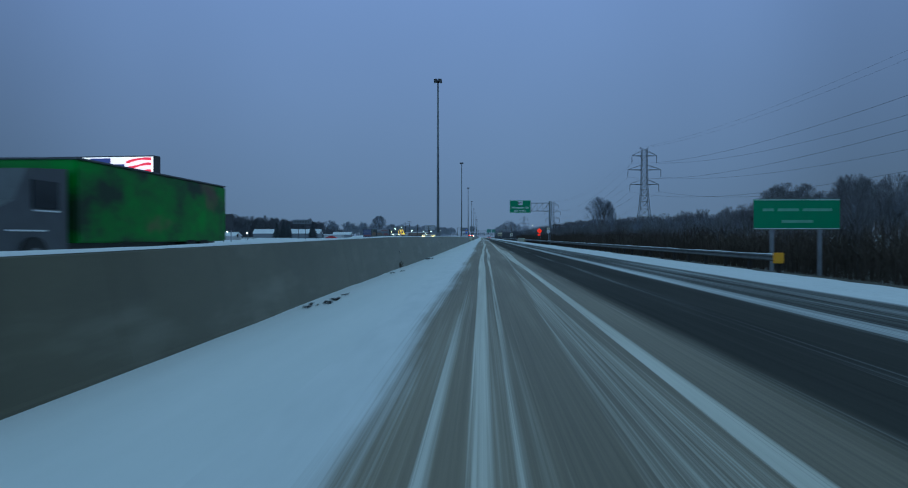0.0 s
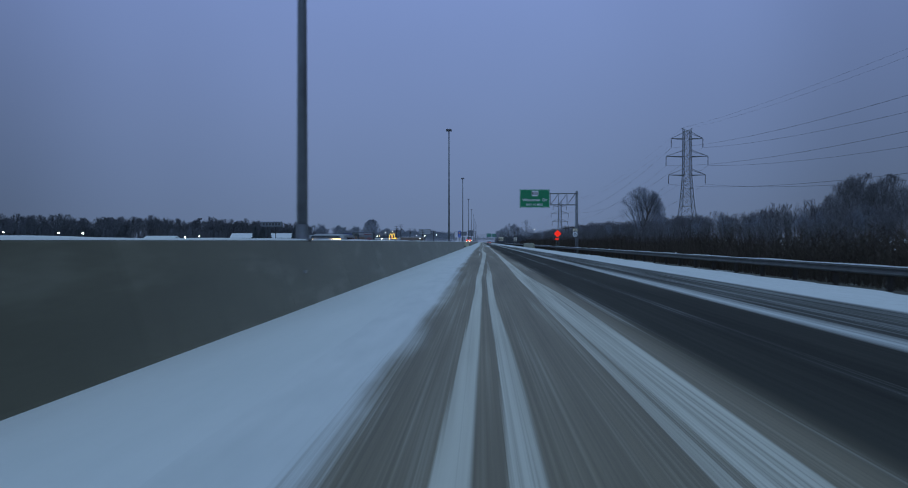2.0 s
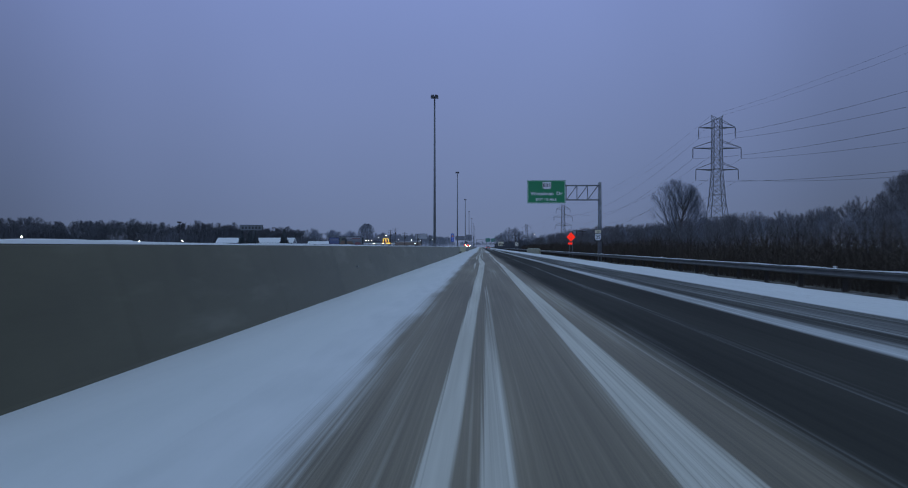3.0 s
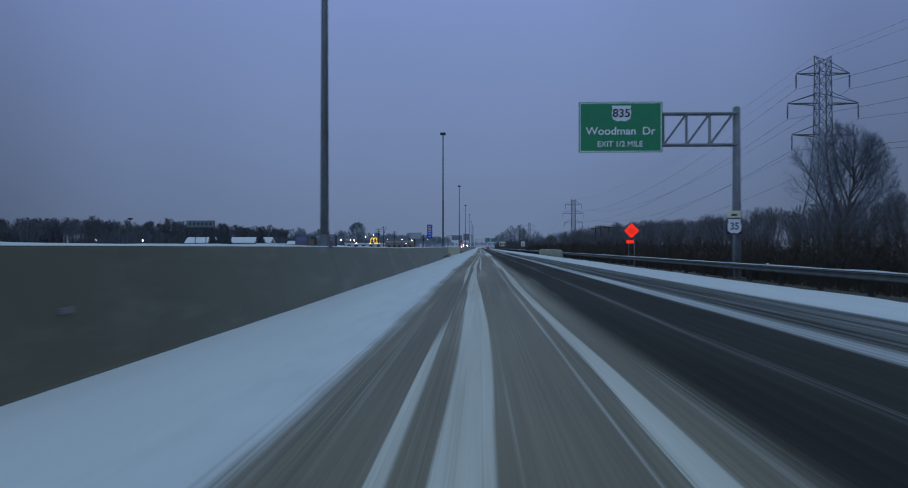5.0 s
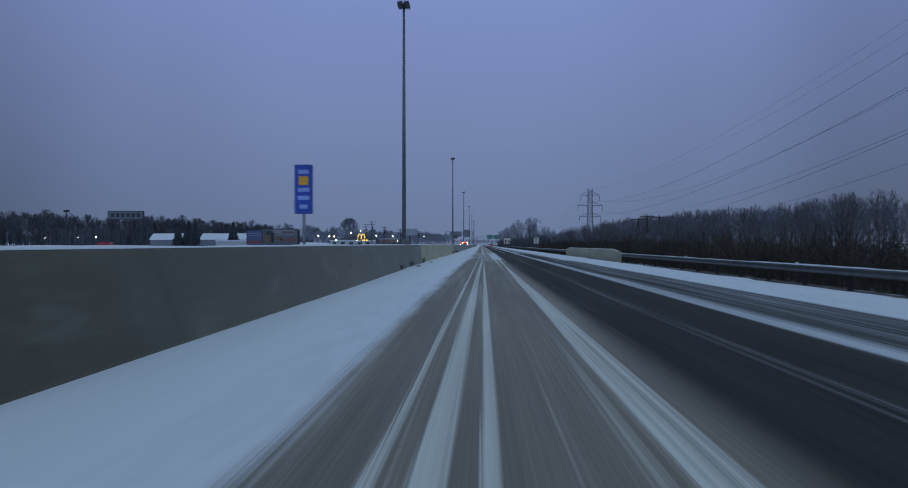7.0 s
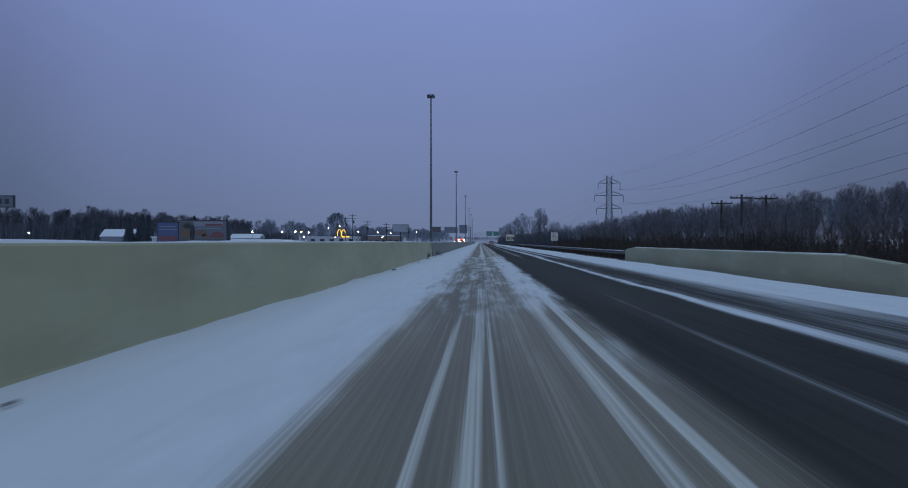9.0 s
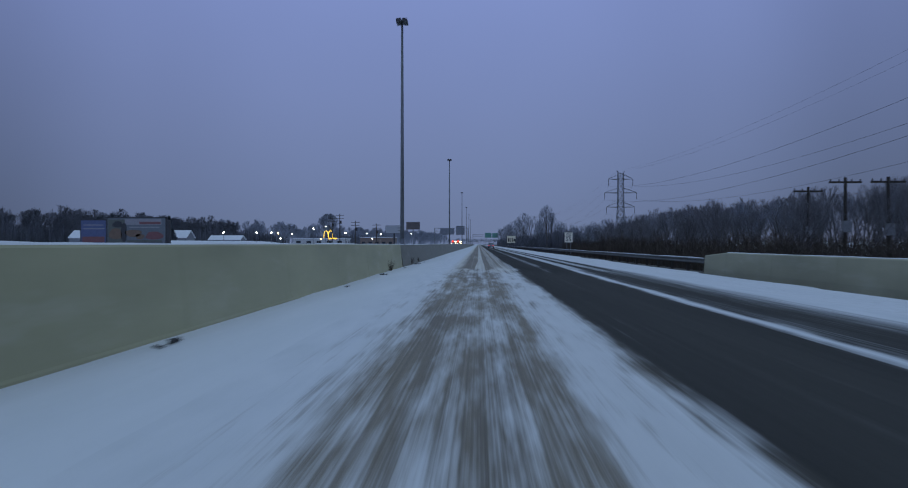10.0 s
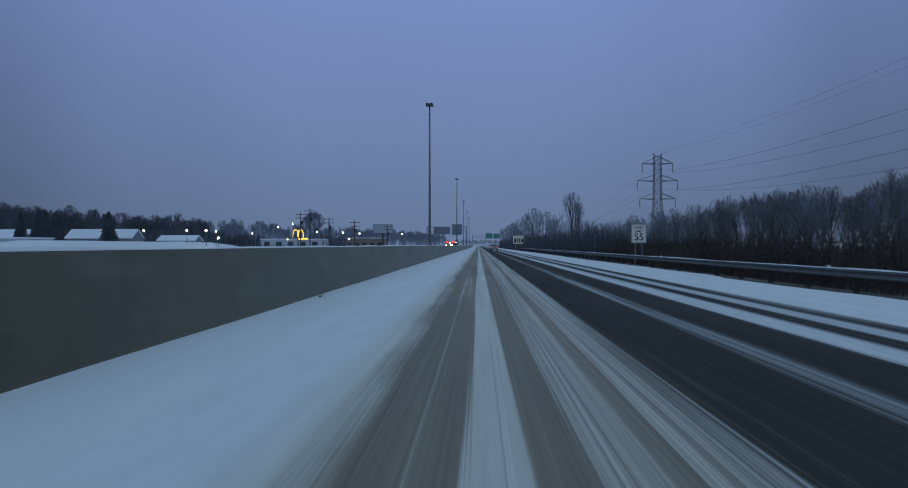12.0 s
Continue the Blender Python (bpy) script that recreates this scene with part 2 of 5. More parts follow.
# strips of the near lane: metres along, metres across, half width, share of snow
STRIP_OUTER = [(0, -0.95, 0.05, 0.75), (18, -0.93, 0.04, 0.3), (30, -0.9, 0.02, 0.0), (108, -0.56, 0.03, 0.0), (126, -0.54, 0.062, 0.85), (138, -0.52, 0.02, 0.3),
               (150, -0.54, 0.052, 0.85), (162, -0.59, 0.094, 0.9), (174, -0.57, 0.05, 0.8), (222, -0.27, 0.046, 0.7), (240, -0.2, 0.04, 0.4)]
STRIP_MIDDLE = [(0, -0.62, 0.07, 0.7), (30, -0.60, 0.127, 0.95), (42, -0.60, 0.123, 0.92), (54, -0.54, 0.11, 0.9), (66, -0.46, 0.103, 0.9), (78, -0.42, 0.104, 0.9),
                (126, -0.05, 0.19, 0.85), (138, -0.09, 0.203, 0.9), (150, -0.20, 0.15, 0.85), (162, -0.22, 0.108, 0.9), (174, -0.24, 0.117, 0.85), (222, 0.07, 0.074, 0.75),
                (268, 0.27, 0.24, 0.8), (282, 0.29, 0.27, 0.82), (294, 0.33, 0.20, 0.85), (310, 0.33, 0.18, 0.85)]
STRIP_INNER = [(0, -0.40, 0.04, 0.5), (30, -0.27, 0.041, 0.75), (42, -0.25, 0.10, 0.6), (54, -0.11, 0.115, 0.72), (66, -0.14, 0.08, 0.8), (78, -0.06, 0.10, 0.7),
               (110, 0.05, 0.03, 0.0), (150, 0.10, 0.02, 0.0), (162, 0.10, 0.028, 0.8), (174, 0.10, 0.065, 0.92), (222, 0.24, 0.03, 0.8), (240, 0.26, 0.03, 0.3)]
STRIP_FAR = [(0, 1.11, 0.12, 0.8), (30, 1.21, 0.10, 0.85), (42, 1.15, 0.19, 0.85), (54, 1.28, 0.24, 0.75), (66, 1.27, 0.32, 0.66), (78, 1.16, 0.22, 0.75), (126, 1.33, 0.13, 0.9),
             (138, 1.29, 0.10, 0.7), (150, 1.31, 0.13, 0.7), (162, 1.39, 0.094, 0.85), (174, 1.39, 0.187, 0.75), (222, 1.53, 0.07, 0.8), (282, 1.80, 0.33, 0.62), (294, 1.75, 0.28, 0.52)]
STRIP_TRACK = [(0, 0.55, 0.36, 0.42), (14, 0.6, 0.22, 0.4), (30, 0.70, 0.068, 0.5), (42, 0.84, 0.06, 0.5), (54, 0.95, 0.10, 0.5), (90, 1.0, 0.04, 0.2), (126, 1.01, 0.028, 0.7),
               (140, 1.02, 0.06, 0.4), (150, 1.02, 0.07, 0.45), (162, 1.03, 0.094, 0.4), (190, 1.1, 0.05, 0.3), (222, 1.19, 0.10, 0.55), (280, 1.1, 0.2, 0.5), (294, 1.08, 0.235, 0.5)]
SHOULDER = [(0, -1.62), (30, -1.62), (42, -1.60), (54, -1.48), (66, -1.42), (78, -1.55), (126, -1.58), (150, -1.57), (162, -1.6), (174, -1.52), (222, -1.38), (282, -0.95), (294, -0.92)]
STRIPS = [
    (1.5, 0.0), (1.95, 0.02), (2.3, 0.10), (2.75, 0.05), (3.05, 0.06), (3.2, 0.26), (3.32, 0.24), (3.5, 0.05), (4.55, 0.03), (4.85, 0.56), (5.15, 0.55), (5.45, 0.26), (5.85, 0.25), (6.1, 0.34), (6.4, 0.26), (7.0, 0.33), (7.6, 0.3), (8.1, 0.95)]
PACKED = [
    (-2.3, 1.0), (-1.5, 0.90), (-1.05, 0.62), (-0.8, 0.34), (-0.4, 0.26), (-0.1, 0.44), (0.1, 0.30), (0.35, 0.46), (0.6, 0.28), (0.95, 0.40), (1.25, 0.74),
    (1.75, 0.78), (2.2, 0.06), (3.2, 0.12), (3.8, 0.02), (4.6, 0.05), (4.95, 0.85), (5.2, 0.25), (6.2, 0.18), (7.0, 0.40), (8.2, 0.95)]
BEYOND = [
    (2.0, 0.05), (3.2, 0.05), (3.5, 0.40), (3.7, 0.38), (4.0, 0.06), (4.72, 0.10), (5.0, 0.66), (5.45, 0.60), (5.75, 0.14),
    (6.0, 0.16), (6.22, 0.58), (6.55, 0.56), (6.85, 0.18), (7.2, 0.30), (7.5, 0.95), (8.2, 0.95)]
LANES = lane_material("salted_asphalt", (STRIP_OUTER, STRIP_MIDDLE, STRIP_INNER, STRIP_FAR, STRIP_TRACK), SHOULDER, STRIPS, PACKED, BEYOND)
CONCRETE = concrete_material("weathered_concrete", (0.140, 0.130, 0.084), (0.046, 0.046, 0.029), (0.26, 0.25, 0.19), 0.25, 0.22)
CREAM = concrete_material("cream_painted_concrete", (0.50, 0.478, 0.285), (0.38, 0.362, 0.212), (0.56, 0.54, 0.40), 0.25, 0.1)
PARAPET = concrete_material("pale_concrete", (0.48, 0.46, 0.31), (0.36, 0.345, 0.24), (0.54, 0.53, 0.42), 0.25, 0.1)
STEEL = plain("galvanised_steel", (0.24, 0.25, 0.26), 0.6, 0.35, 0.2, 2.0)
RAIL = plain("weathered_rail_steel", (0.155, 0.16, 0.158), 0.7, 0.15, 0.25, 1.5)
POLE = plain("lamp_pole_steel", (0.16, 0.17, 0.18), 0.5, 0.4, 0.2, 2.0)
DARK = plain("dark_paint", (0.03, 0.03, 0.032), 0.5)
GREEN = plain("green_sign_sheeting", (0.003, 0.24, 0.080), 0.4, 0, 0.08, 1.5)
WHITE = plain("white_sheeting", (0.86, 0.87, 0.86), 0.4, 0, 0.05, 1.5)
BLACK = plain("black_lettering", (0.015, 0.015, 0.015), 0.5)
BLUE = plain("blue_sign_sheeting", (0.02, 0.07, 0.42), 0.4, 0, 0.08)
YELLOW = plain("yellow_sheeting", (0.90, 0.43, 0.01), 0.45, 0, 0.1)
GREY_BACK = plain("bare_aluminium", (0.32, 0.33, 0.33), 0.5, 0.5, 0.12, 4.0)
BARK = plain("frosted_bark", (0.115, 0.105, 0.098), 0.9, 0, 0.35, 1.2, own=False)
TWIG = plain("bare_twigs", (0.17, 0.165, 0.172), 0.9, 0, 0.3, 0.4, own=False)
# Paler blue-grey twigs put distance haze into the colour.
FAR_TWIG = plain("haze_tinted_twigs", (0.245, 0.262, 0.300), 0.9, 0, 0.25, 0.2, own=False)
HAZE_TWIG = plain("strongly_haze_tinted_twigs", (0.27, 0.285, 0.315), 0.9, 0, 0.2, 0.2, own=False)
# Cool grey bark of far trees carries some distance haze in its colour.
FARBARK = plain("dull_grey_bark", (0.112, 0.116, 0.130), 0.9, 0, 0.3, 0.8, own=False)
BRUSH = plain("dead_brush", (0.075, 0.058, 0.043), 0.95, 0, 0.4, 0.3, own=False)
# Haze is put into the needle colour to soften the far firs.
NEEDLE = plain("haze_tinted_needles", (0.100, 0.118, 0.128), 0.9, 0, 0.4, 1.0)


def ground_material():
    m = Mat("snowy_ground", 0.9)
    sep = m.n("ShaderNodeSeparateXYZ")
    m.link(m.n("ShaderNodeNewGeometry").outputs["Position"], sep.inputs[0])
    x = sep.outputs[0]
    p = m.pos()
    tuft = m.noise(p, 0.9, 6, 0.65)
    wide = m.noise(p, 0.06, 3)
    grass = m.ramp(m.noise(p, 5.0, 5), [(0.3, (0.035, 0.030, 0.022)), (0.7, (0.085, 0.072, 0.050))])
    lying = m.math("ADD", m.math("MULTIPLY", tuft, 0.7), m.math("MULTIPLY", wide, 0.5))
    wood = m.math("MULTIPLY", m.span(x, 10.9, 11.7, 0.0, 1.0), m.span(x, 52.0, 95.0, 1.0, 0.35))
    thresh = m.math("SUBTRACT", lying, m.math("MULTIPLY", wood, 0.42))
    snow = m.span(thresh, 0.22, 0.42)
    m.color(m.mix(snow, grass, (0.76, 0.78, 0.80)))
    m.bump(tuft, 0.6, 0.06)
    return m.m


GROUND = ground_material()

# ---- mesh helpers ----


def mesh_from(name, verts, faces, mat, smooth=False):
    me = bpy.data.meshes.new(name)
    me.from_pydata([tuple(v) for v in verts], [], faces)
    me.materials.append(mat)
    if smooth:
        for poly in me.polygons:
            poly.use_smooth = True
    me.update()
    return me


def finish(bm, name, mat, smooth=False):
    bmesh.ops.recalc_face_normals(bm, faces=bm.faces)
    me = bpy.data.meshes.new(name)
    bm.to_mesh(me)
    bm.free()
    me.materials.append(mat)
    if smooth:
        for poly in me.polygons:
            poly.use_smooth = True
    return me


def part(name, bm, mat, parent, label="", at=None, smooth=False):
    """Links a bmesh or mesh as one object under a thing or part."""
    me = finish(bm, name, mat, smooth) if isinstance(bm, bmesh.types.BMesh) else bm
    ob = new(name, me)
    ob.parent = parent
    if at is not None:
        ob.location = at
    return tagged(ob, label)


def empty(name, at, label, category, group="", kind="", turn=0.0):
    ob = new(name)
    ob.empty_display_size = 0.3
    ob.matrix_basis = pose(*at, 0, 0, turn)
    return tagged(ob, label, category, group, kind)


def box(bm, x0, x1, y0, y1, z0, z1, bevel=0.0):
    made = bmesh.ops.create_cube(bm, size=1.0)["verts"]
    for v in made:
        v.co = Vector(((x0 + x1) / 2 + v.co.x * (x1 - x0), (y0 + y1) / 2 + v.co.y * (y1 - y0), (z0 + z1) / 2 + v.co.z * (z1 - z0)))
    if bevel:
        edges = list({e for v in made for e in v.link_edges})
        bmesh.ops.bevel(bm, geom=edges, offset=bevel, segments=2, affect="EDGES", clamp_overlap=True)
    return bm


def boxed(x0, x1, y0, y1, z0, z1, bevel=0.0):
    return box(bmesh.new(), x0, x1, y0, y1, z0, z1, bevel)


def tube(bm, p, q, r0, r1=None, sides=8):
    """A tapered bar from p to q."""
    p, q = Vector(p), Vector(q)
    r1 = r0 if r1 is None else r1
    d = q - p
    m = Matrix.Translation((p + q) / 2) @ d.to_track_quat("Z", "Y").to_matrix().to_4x4()
    bmesh.ops.create_cone(bm, cap_ends=True, segments=sides, radius1=r0, radius2=r1, depth=d.length, matrix=m)
    return bm


def tubed(p, q, r0, r1=None, sides=8):
    return tube(bmesh.new(), p, q, r0, r1, sides)


def ball(bm, at, r, sub=1):
    bmesh.ops.create_icosphere(bm, subdivisions=sub, radius=r, matrix=Matrix.Translation(at))
    return bm


def prism(bm, outline, y0, y1):
    """An outline in x and z, made solid from y0 to y1."""
    a = [bm.verts.new((x, y0, z)) for x, z in outline]
    b = [bm.verts.new((x, y1, z)) for x, z in outline]
    bm.faces.new(a)
    bm.faces.new(b[::-1])
    for i in range(len(a)):
        j = (i + 1) % len(a)
        bm.faces.new((a[i], b[i], b[j], a[j]))
    return bm


def writing(text, size, mat, parent, at, name="lettering", wide=1.0):
    """Flat letters that face back along the road, in the built-in font, centred."""
    cu = bpy.data.curves.new(name, "FONT")
    cu.body, cu.size, cu.align_x, cu.align_y, cu.extrude = text, size, "CENTER", "CENTER", 0.002
    cu.offset = 0.012 * size
    tmp = bpy.data.objects.new(name, cu)
    me = bpy.data.meshes.new_from_object(tmp)
    bpy.data.objects.remove(tmp)
    me.transform(Matrix.Rotation(radians(90), 4, "X") @ Matrix.Diagonal((wide, 1, 1, 1)))
    me.materials.clear()
    me.materials.append(mat)
    ob = new(name, me)
    ob.parent = parent
    ob.location = at
    return ob


# ---- ground and carriageways ----
NEAR, FAR = -60.0, 1500.0
DECK0, DECK1 = 228.0, 283.0
WALL0, WALL1 = 220.5, 282.2


def extruded(name, profile, ys, mat, label, category, lift=None):
    """A sheet with a cross-section (x, z) carried along y."""
    verts, faces = [], []
    n = len(profile)
    for y in ys:
        for x, z in profile:
            verts.append((x, y, z + (lift(x, y) if lift else 0.0)))
    for j in range(len(ys) - 1):
        for i in range(n - 1):
            a = j * n + i
            faces.append((a, a + 1, a + n + 1, a + n))
    ob = new(name, mesh_from(name, verts, faces, mat, True))
    return tagged(ob, label, category, kind="structure")


def swell(x, y):
    if -21 < x < 14:
        return 0.0
    far = min(1.0, (abs(x - 2) - 14) / 20)
    return 0.35 * far * noise.noise((x * 0.03, y * 0.02, 0.3))


land = [(-2500, 14), (-700, 6), (-300, 2.0), (-160, 0.6), (-110, 0.3), (-70, 0.15), (-45, 0.0), (-28, -0.25), (-20, -0.15), (-17, -0.08),
        (-4.4, -0.10), (5.4, -0.10), (11.0, -0.20), (12.2, -0.32), (14.5, -0.45), (18, -0.9), (24, -1.3), (32, -1.4), (50, -1.4), (90, -1.2), (300, 0), (800, 6), (2500, 14)]
extruded("ground", land, [-300, -150] + list(range(-60, 700, 20)) + [700, 900, 1200, 1700, 2400, 4000], GROUND,
         "snow-covered ground with dark dead grass beside the motorway", "ground", swell)
lanes = [(-4.2, 0.0), (-1.7, 0.0), (1.8, 0.0), (5.4, -0.02), (8.9, -0.09), (11.2, -0.16)]
extruded("road_1", lanes, [NEAR, 60, DECK0], LANES, "salted asphalt carriageway with strips of snow between wheel tracks", "road")
extruded("road_2", lanes, [DECK1, 500, FAR], LANES, "salted asphalt carriageway with strips of snow between wheel tracks", "road")
deck = extruded("bridge_deck", lanes, [DECK0, DECK1], LANES, "bridge deck with patchy packed snow over grooved asphalt", "road")
extruded("road_3", [(-18.5, 0.0), (-16.5, 0.45), (-4.75, 0.45), (-4.7, 0.0)], [NEAR, 300, FAR], LANES, "opposite carriageway under thin snow behind the barrier", "road")

def snow_sheet(name, x0, x1, base0, base1, thick, ys, mat, label, ragged=0.2, cols=12, drift=0.0):
    """Lying snow with a rounded, ragged inner edge."""
    verts, faces = [], []
    for y in ys:
        a = x0 + ragged * (noise.noise((x0, y * 0.13, 1.7)) + 0.6 * noise.noise((x0, y * 0.7, 4.1)))
        b = x1 + (ragged * 2.2 if x1 > 0 else ragged) * (noise.noise((x1, y * 0.11, 2.7)) + 0.6 * noise.noise((x1, y * 0.6, 3.1)))
        for i in range(cols):
            k = i / (cols - 1)
            x = a + (b - a) * k
            up = math.sin(math.pi / 2 * min(1.0, 3.0 * k, (3.0 if x1 > 0 else 1.1) * (1 - k)))
            z = base0 + (base1 - base0) * k + up * thick * (0.95 + 0.10 * noise.noise((x * 0.5, y * 0.08, 0.0))) - 0.012
            if drift:
                z += drift * max(0.0, 1 - k * 4.5) ** 2 * max(0.0, 0.25 + noise.noise((0.3, y * 0.09, 6.0)) + 0.5 * noise.noise((0.3, y * 0.5, 8.0)))
            verts.append((x, y, z))
    for j in range(len(ys) - 1):
        for i in range(cols - 1):
            a = j * cols + i
            faces.append((a, a + 1, a + cols + 1, a + cols))
    ob = new(name, mesh_from(name, verts, faces, mat, True))
    return tagged(ob, label, "snow", kind="stuff")


fine_ys = [NEAR + 0.8 * i for i in range(int((420 - NEAR) / 0.8))] + [420 + 8 * i for i in range(60)]
snow_sheet("shoulder_snow", -4.25, -1.8, 0.0, 0, 0.045, fine_ys, SNOW, "smooth untouched snow on the median shoulder", 0.10, 16, 0.14)
snow_sheet("verge_snow", 8.3, 11.5, -0.07, -0.18, 0.07, fine_ys, SNOW_DIRTY, "ploughed snow along the outer shoulder", 0.27)

# ---- median barrier ----
TOPS_Y = [-60, 5.5, 30, 45, 66, 139, 163, 200, 235, 262, 295, 330, 420, 1500]
TOPS_Z = [1.10, 1.16, 1.30, 1.31, 1.34, 1.32, 1.25, 1.28, 1.29, 1.29, 1.25, 1.27, 1.30, 1.30]


def top_of_barrier(y):
    return float(np.interp(y, TOPS_Y, TOPS_Z))


def barrier_section(y0, y1, sill=True):
    """One cast length: sloped faces, a low sill and softened top edges."""
    bm = bmesh.new()
    rings = []
    for y in (y0, y1):
        h = top_of_barrier(y)
        foot = float(np.interp(y, [0, 28, 50, 190, 222, 281, 285], [0.37, 0.44, 0.60, 0.60, 0.34, 0.34, 0.52]))
        half = [(-foot, 0.0), (-foot, 0.03), (-foot + 0.02, 0.06), (-0.17, h - 0.03), (-0.14, h)]
        if not sill:
            half = [(-0.34, 0.0), (-0.34, 0.03), (-0.32, 0.06), (-0.19, h - 0.03), (-0.16, h)]
        ring = half + [(-x, z) for x, z in reversed(half)]
        rings.append([bm.verts.new((x, y, z)) for x, z in ring])
    n = len(rings[0])
    for i in range(n):
        j = (i + 1) % n
        bm.faces.new((rings[0][i], rings[0][j], rings[1][j], rings[1][i]))
    bm.faces.new(rings[0][::-1])
    bm.faces.new(rings[1])
    return bm


BARRIER_X = -4.4
median = empty("median_barrier", (BARRIER_X, 0, 0), "long grey weathered concrete median barrier with a snow-capped top", "barrier", kind="structure")
bridge_wall = empty("bridge_barrier", (BARRIER_X, 0, 0), "cream painted concrete median barrier on the bridge", "barrier", kind="structure")


def cap_strip(name, xs, y0, y1, top, thick, label, step=0.6):
    """Snow lying along a narrow top."""
    ys = [y0 + step * i for i in range(int((y1 - y0) / step) + 1)]
    verts, faces = [], []
    for y in ys:
        t = thick * (0.7 + 0.7 * noise.noise((y * 0.35, xs[0], 0.5)) + 0.3 * noise.noise((y * 1.7, xs[0], 2.5)))
        h = top(y)
        c, w = (xs[0] + xs[1]) / 2, (xs[1] - xs[0]) / 2
        for k, lift in ((-1.0, -0.01), (-0.85, 0.7), (-0.3, 1.0), (0.3, 1.0), (0.85, 0.7), (1.0, -0.01)):
            verts.append((c + w * k, y, h + max(0.0, t) * lift - (0.01 if abs(k) == 1 else 0)))
    for j in range(len(ys) - 1):
        for i in range(5):
            a = j * 6 + i
            faces.append((a, a + 1, a + 7, a + 6))
    ob = new(name, mesh_from(name, verts, faces, SNOW, True))
    return tagged(ob, label, "snow", kind="stuff")


cap_strip("barrier_snow_cap", (BARRIER_X - 0.16, BARRIER_X + 0.16), NEAR, 640, top_of_barrier, 0.035, "thin snow lying along the top of the median barrier")

# ---- outer guardrail and bridge parapet ----
RAIL_X = 13.2


def guardrail(y0, y1, end_cap):
    rail = empty("guardrail", (RAIL_X, y0, -0.36), "galvanised steel guardrail on wooden posts along the outer verge", "guardrail")
    length = y1 - y0
    wave = [(0.0, 0.52), (-0.05, 0.54), (-0.07, 0.58), (-0.02, 0.62), (0.0, 0.67), (-0.02, 0.72), (-0.07, 0.76), (-0.05, 0.80), (0.0, 0.83)]
    ring = wave + [(x + 0.012, z) for x, z in reversed(wave)]
    part("beam", prism(bmesh.new(), ring, 0.0, length), RAIL, rail, "corrugated steel beam with a dull zinc finish")
    post = finish(boxed(-0.075, 0.075, -0.10, 0.10, -0.3, 0.84, 0.01), "post", POST)
    block = finish(boxed(-0.07, 0.07, -0.07, 0.07, 0.52, 0.82), "spacer_block", POST)
    for i in range(int(length / 3.81) + 1):
        part("post", post, POST, rail, at=(0.17, 0.3 + 3.81 * i, 0))
        part("spacer_block", block, POST, rail, at=(0.075, 0.3 + 3.81 * i, 0))
    if end_cap:
        part("end_terminal", boxed(-0.22, 0.22, -0.25, 0.0, 0.42, 0.92, 0.03), YELLOW, rail, "yellow reflective end terminal")
    return rail


POST = plain("treated_timber", (0.05, 0.042, 0.034), 0.9, 0, 0.3, 2.0)
near_rail = guardrail(35.5, 239.0, True)
far_rail = guardrail(283.5, 640.0, False)
for rail, places in ((near_rail, (101.0, 128.0, 155.0, 182.0, 200.0, 217.0)), (far_rail, (316.0, 341.5, 372.5, 413.0))):
    for y in places:
        part("rail_reflector", boxed(-0.05, 0.05, -0.02, 0.02, 0.82, 0.93, 0.005), WHITE, rail, "small white reflector on the rail top", at=(0.0, y - rail.location.y, 0.0))
for y0, y1 in ((35.5, 239.0), (283.5, 640.0)):
    cap_strip("rail_snow_cap", (RAIL_X - 0.07, RAIL_X + 0.08), y0, y1, lambda y: 0.47, 0.04, "thin snow along the top edge of the guardrail")

parapet = empty("bridge_parapet", (13.0, 0, 0), "pale concrete bridge parapet with sloped ends", "parapet", kind="structure")


def parapet_piece(y0, y1, h0, h1):
    bm = bmesh.new()
    rings = []
    for y, h in ((y0, h0), (y1, h1)):
        rings.append([bm.verts.new((x, y, z)) for x, z in ((-0.12, -0.45), (-0.12, -0.1), (-0.05, h - 0.04), (0.0, h), (0.26, h), (0.3, h - 0.04), (0.3, -0.45))])
    n = 7
    for i in range(n):
        j = (i + 1) % n
        bm.faces.new((rings[0][i], rings[0][j], rings[1][j], rings[1][i]))
    bm.faces.new(rings[0][::-1])
    bm.faces.new(rings[1])
    return bm


part("parapet_end", parapet_piece(239.6, 243.0, 0.62, 0.84), PARAPET, parapet)
for i in range(6):
    part("parapet_panel", parapet_piece(243.02 + 6 * i, 249.0 + 6 * i, 0.84, 0.84), PARAPET, parapet)
part("parapet_end", parapet_piece(279.02, 282.6, 0.84, 0.66), PARAPET, parapet)
cap_strip("parapet_snow_cap", (13.0, 13.26), 243, 279, lambda y: 0.84, 0.03, "thin snow on the bridge parapet")

# ---- street lamps on the median ----


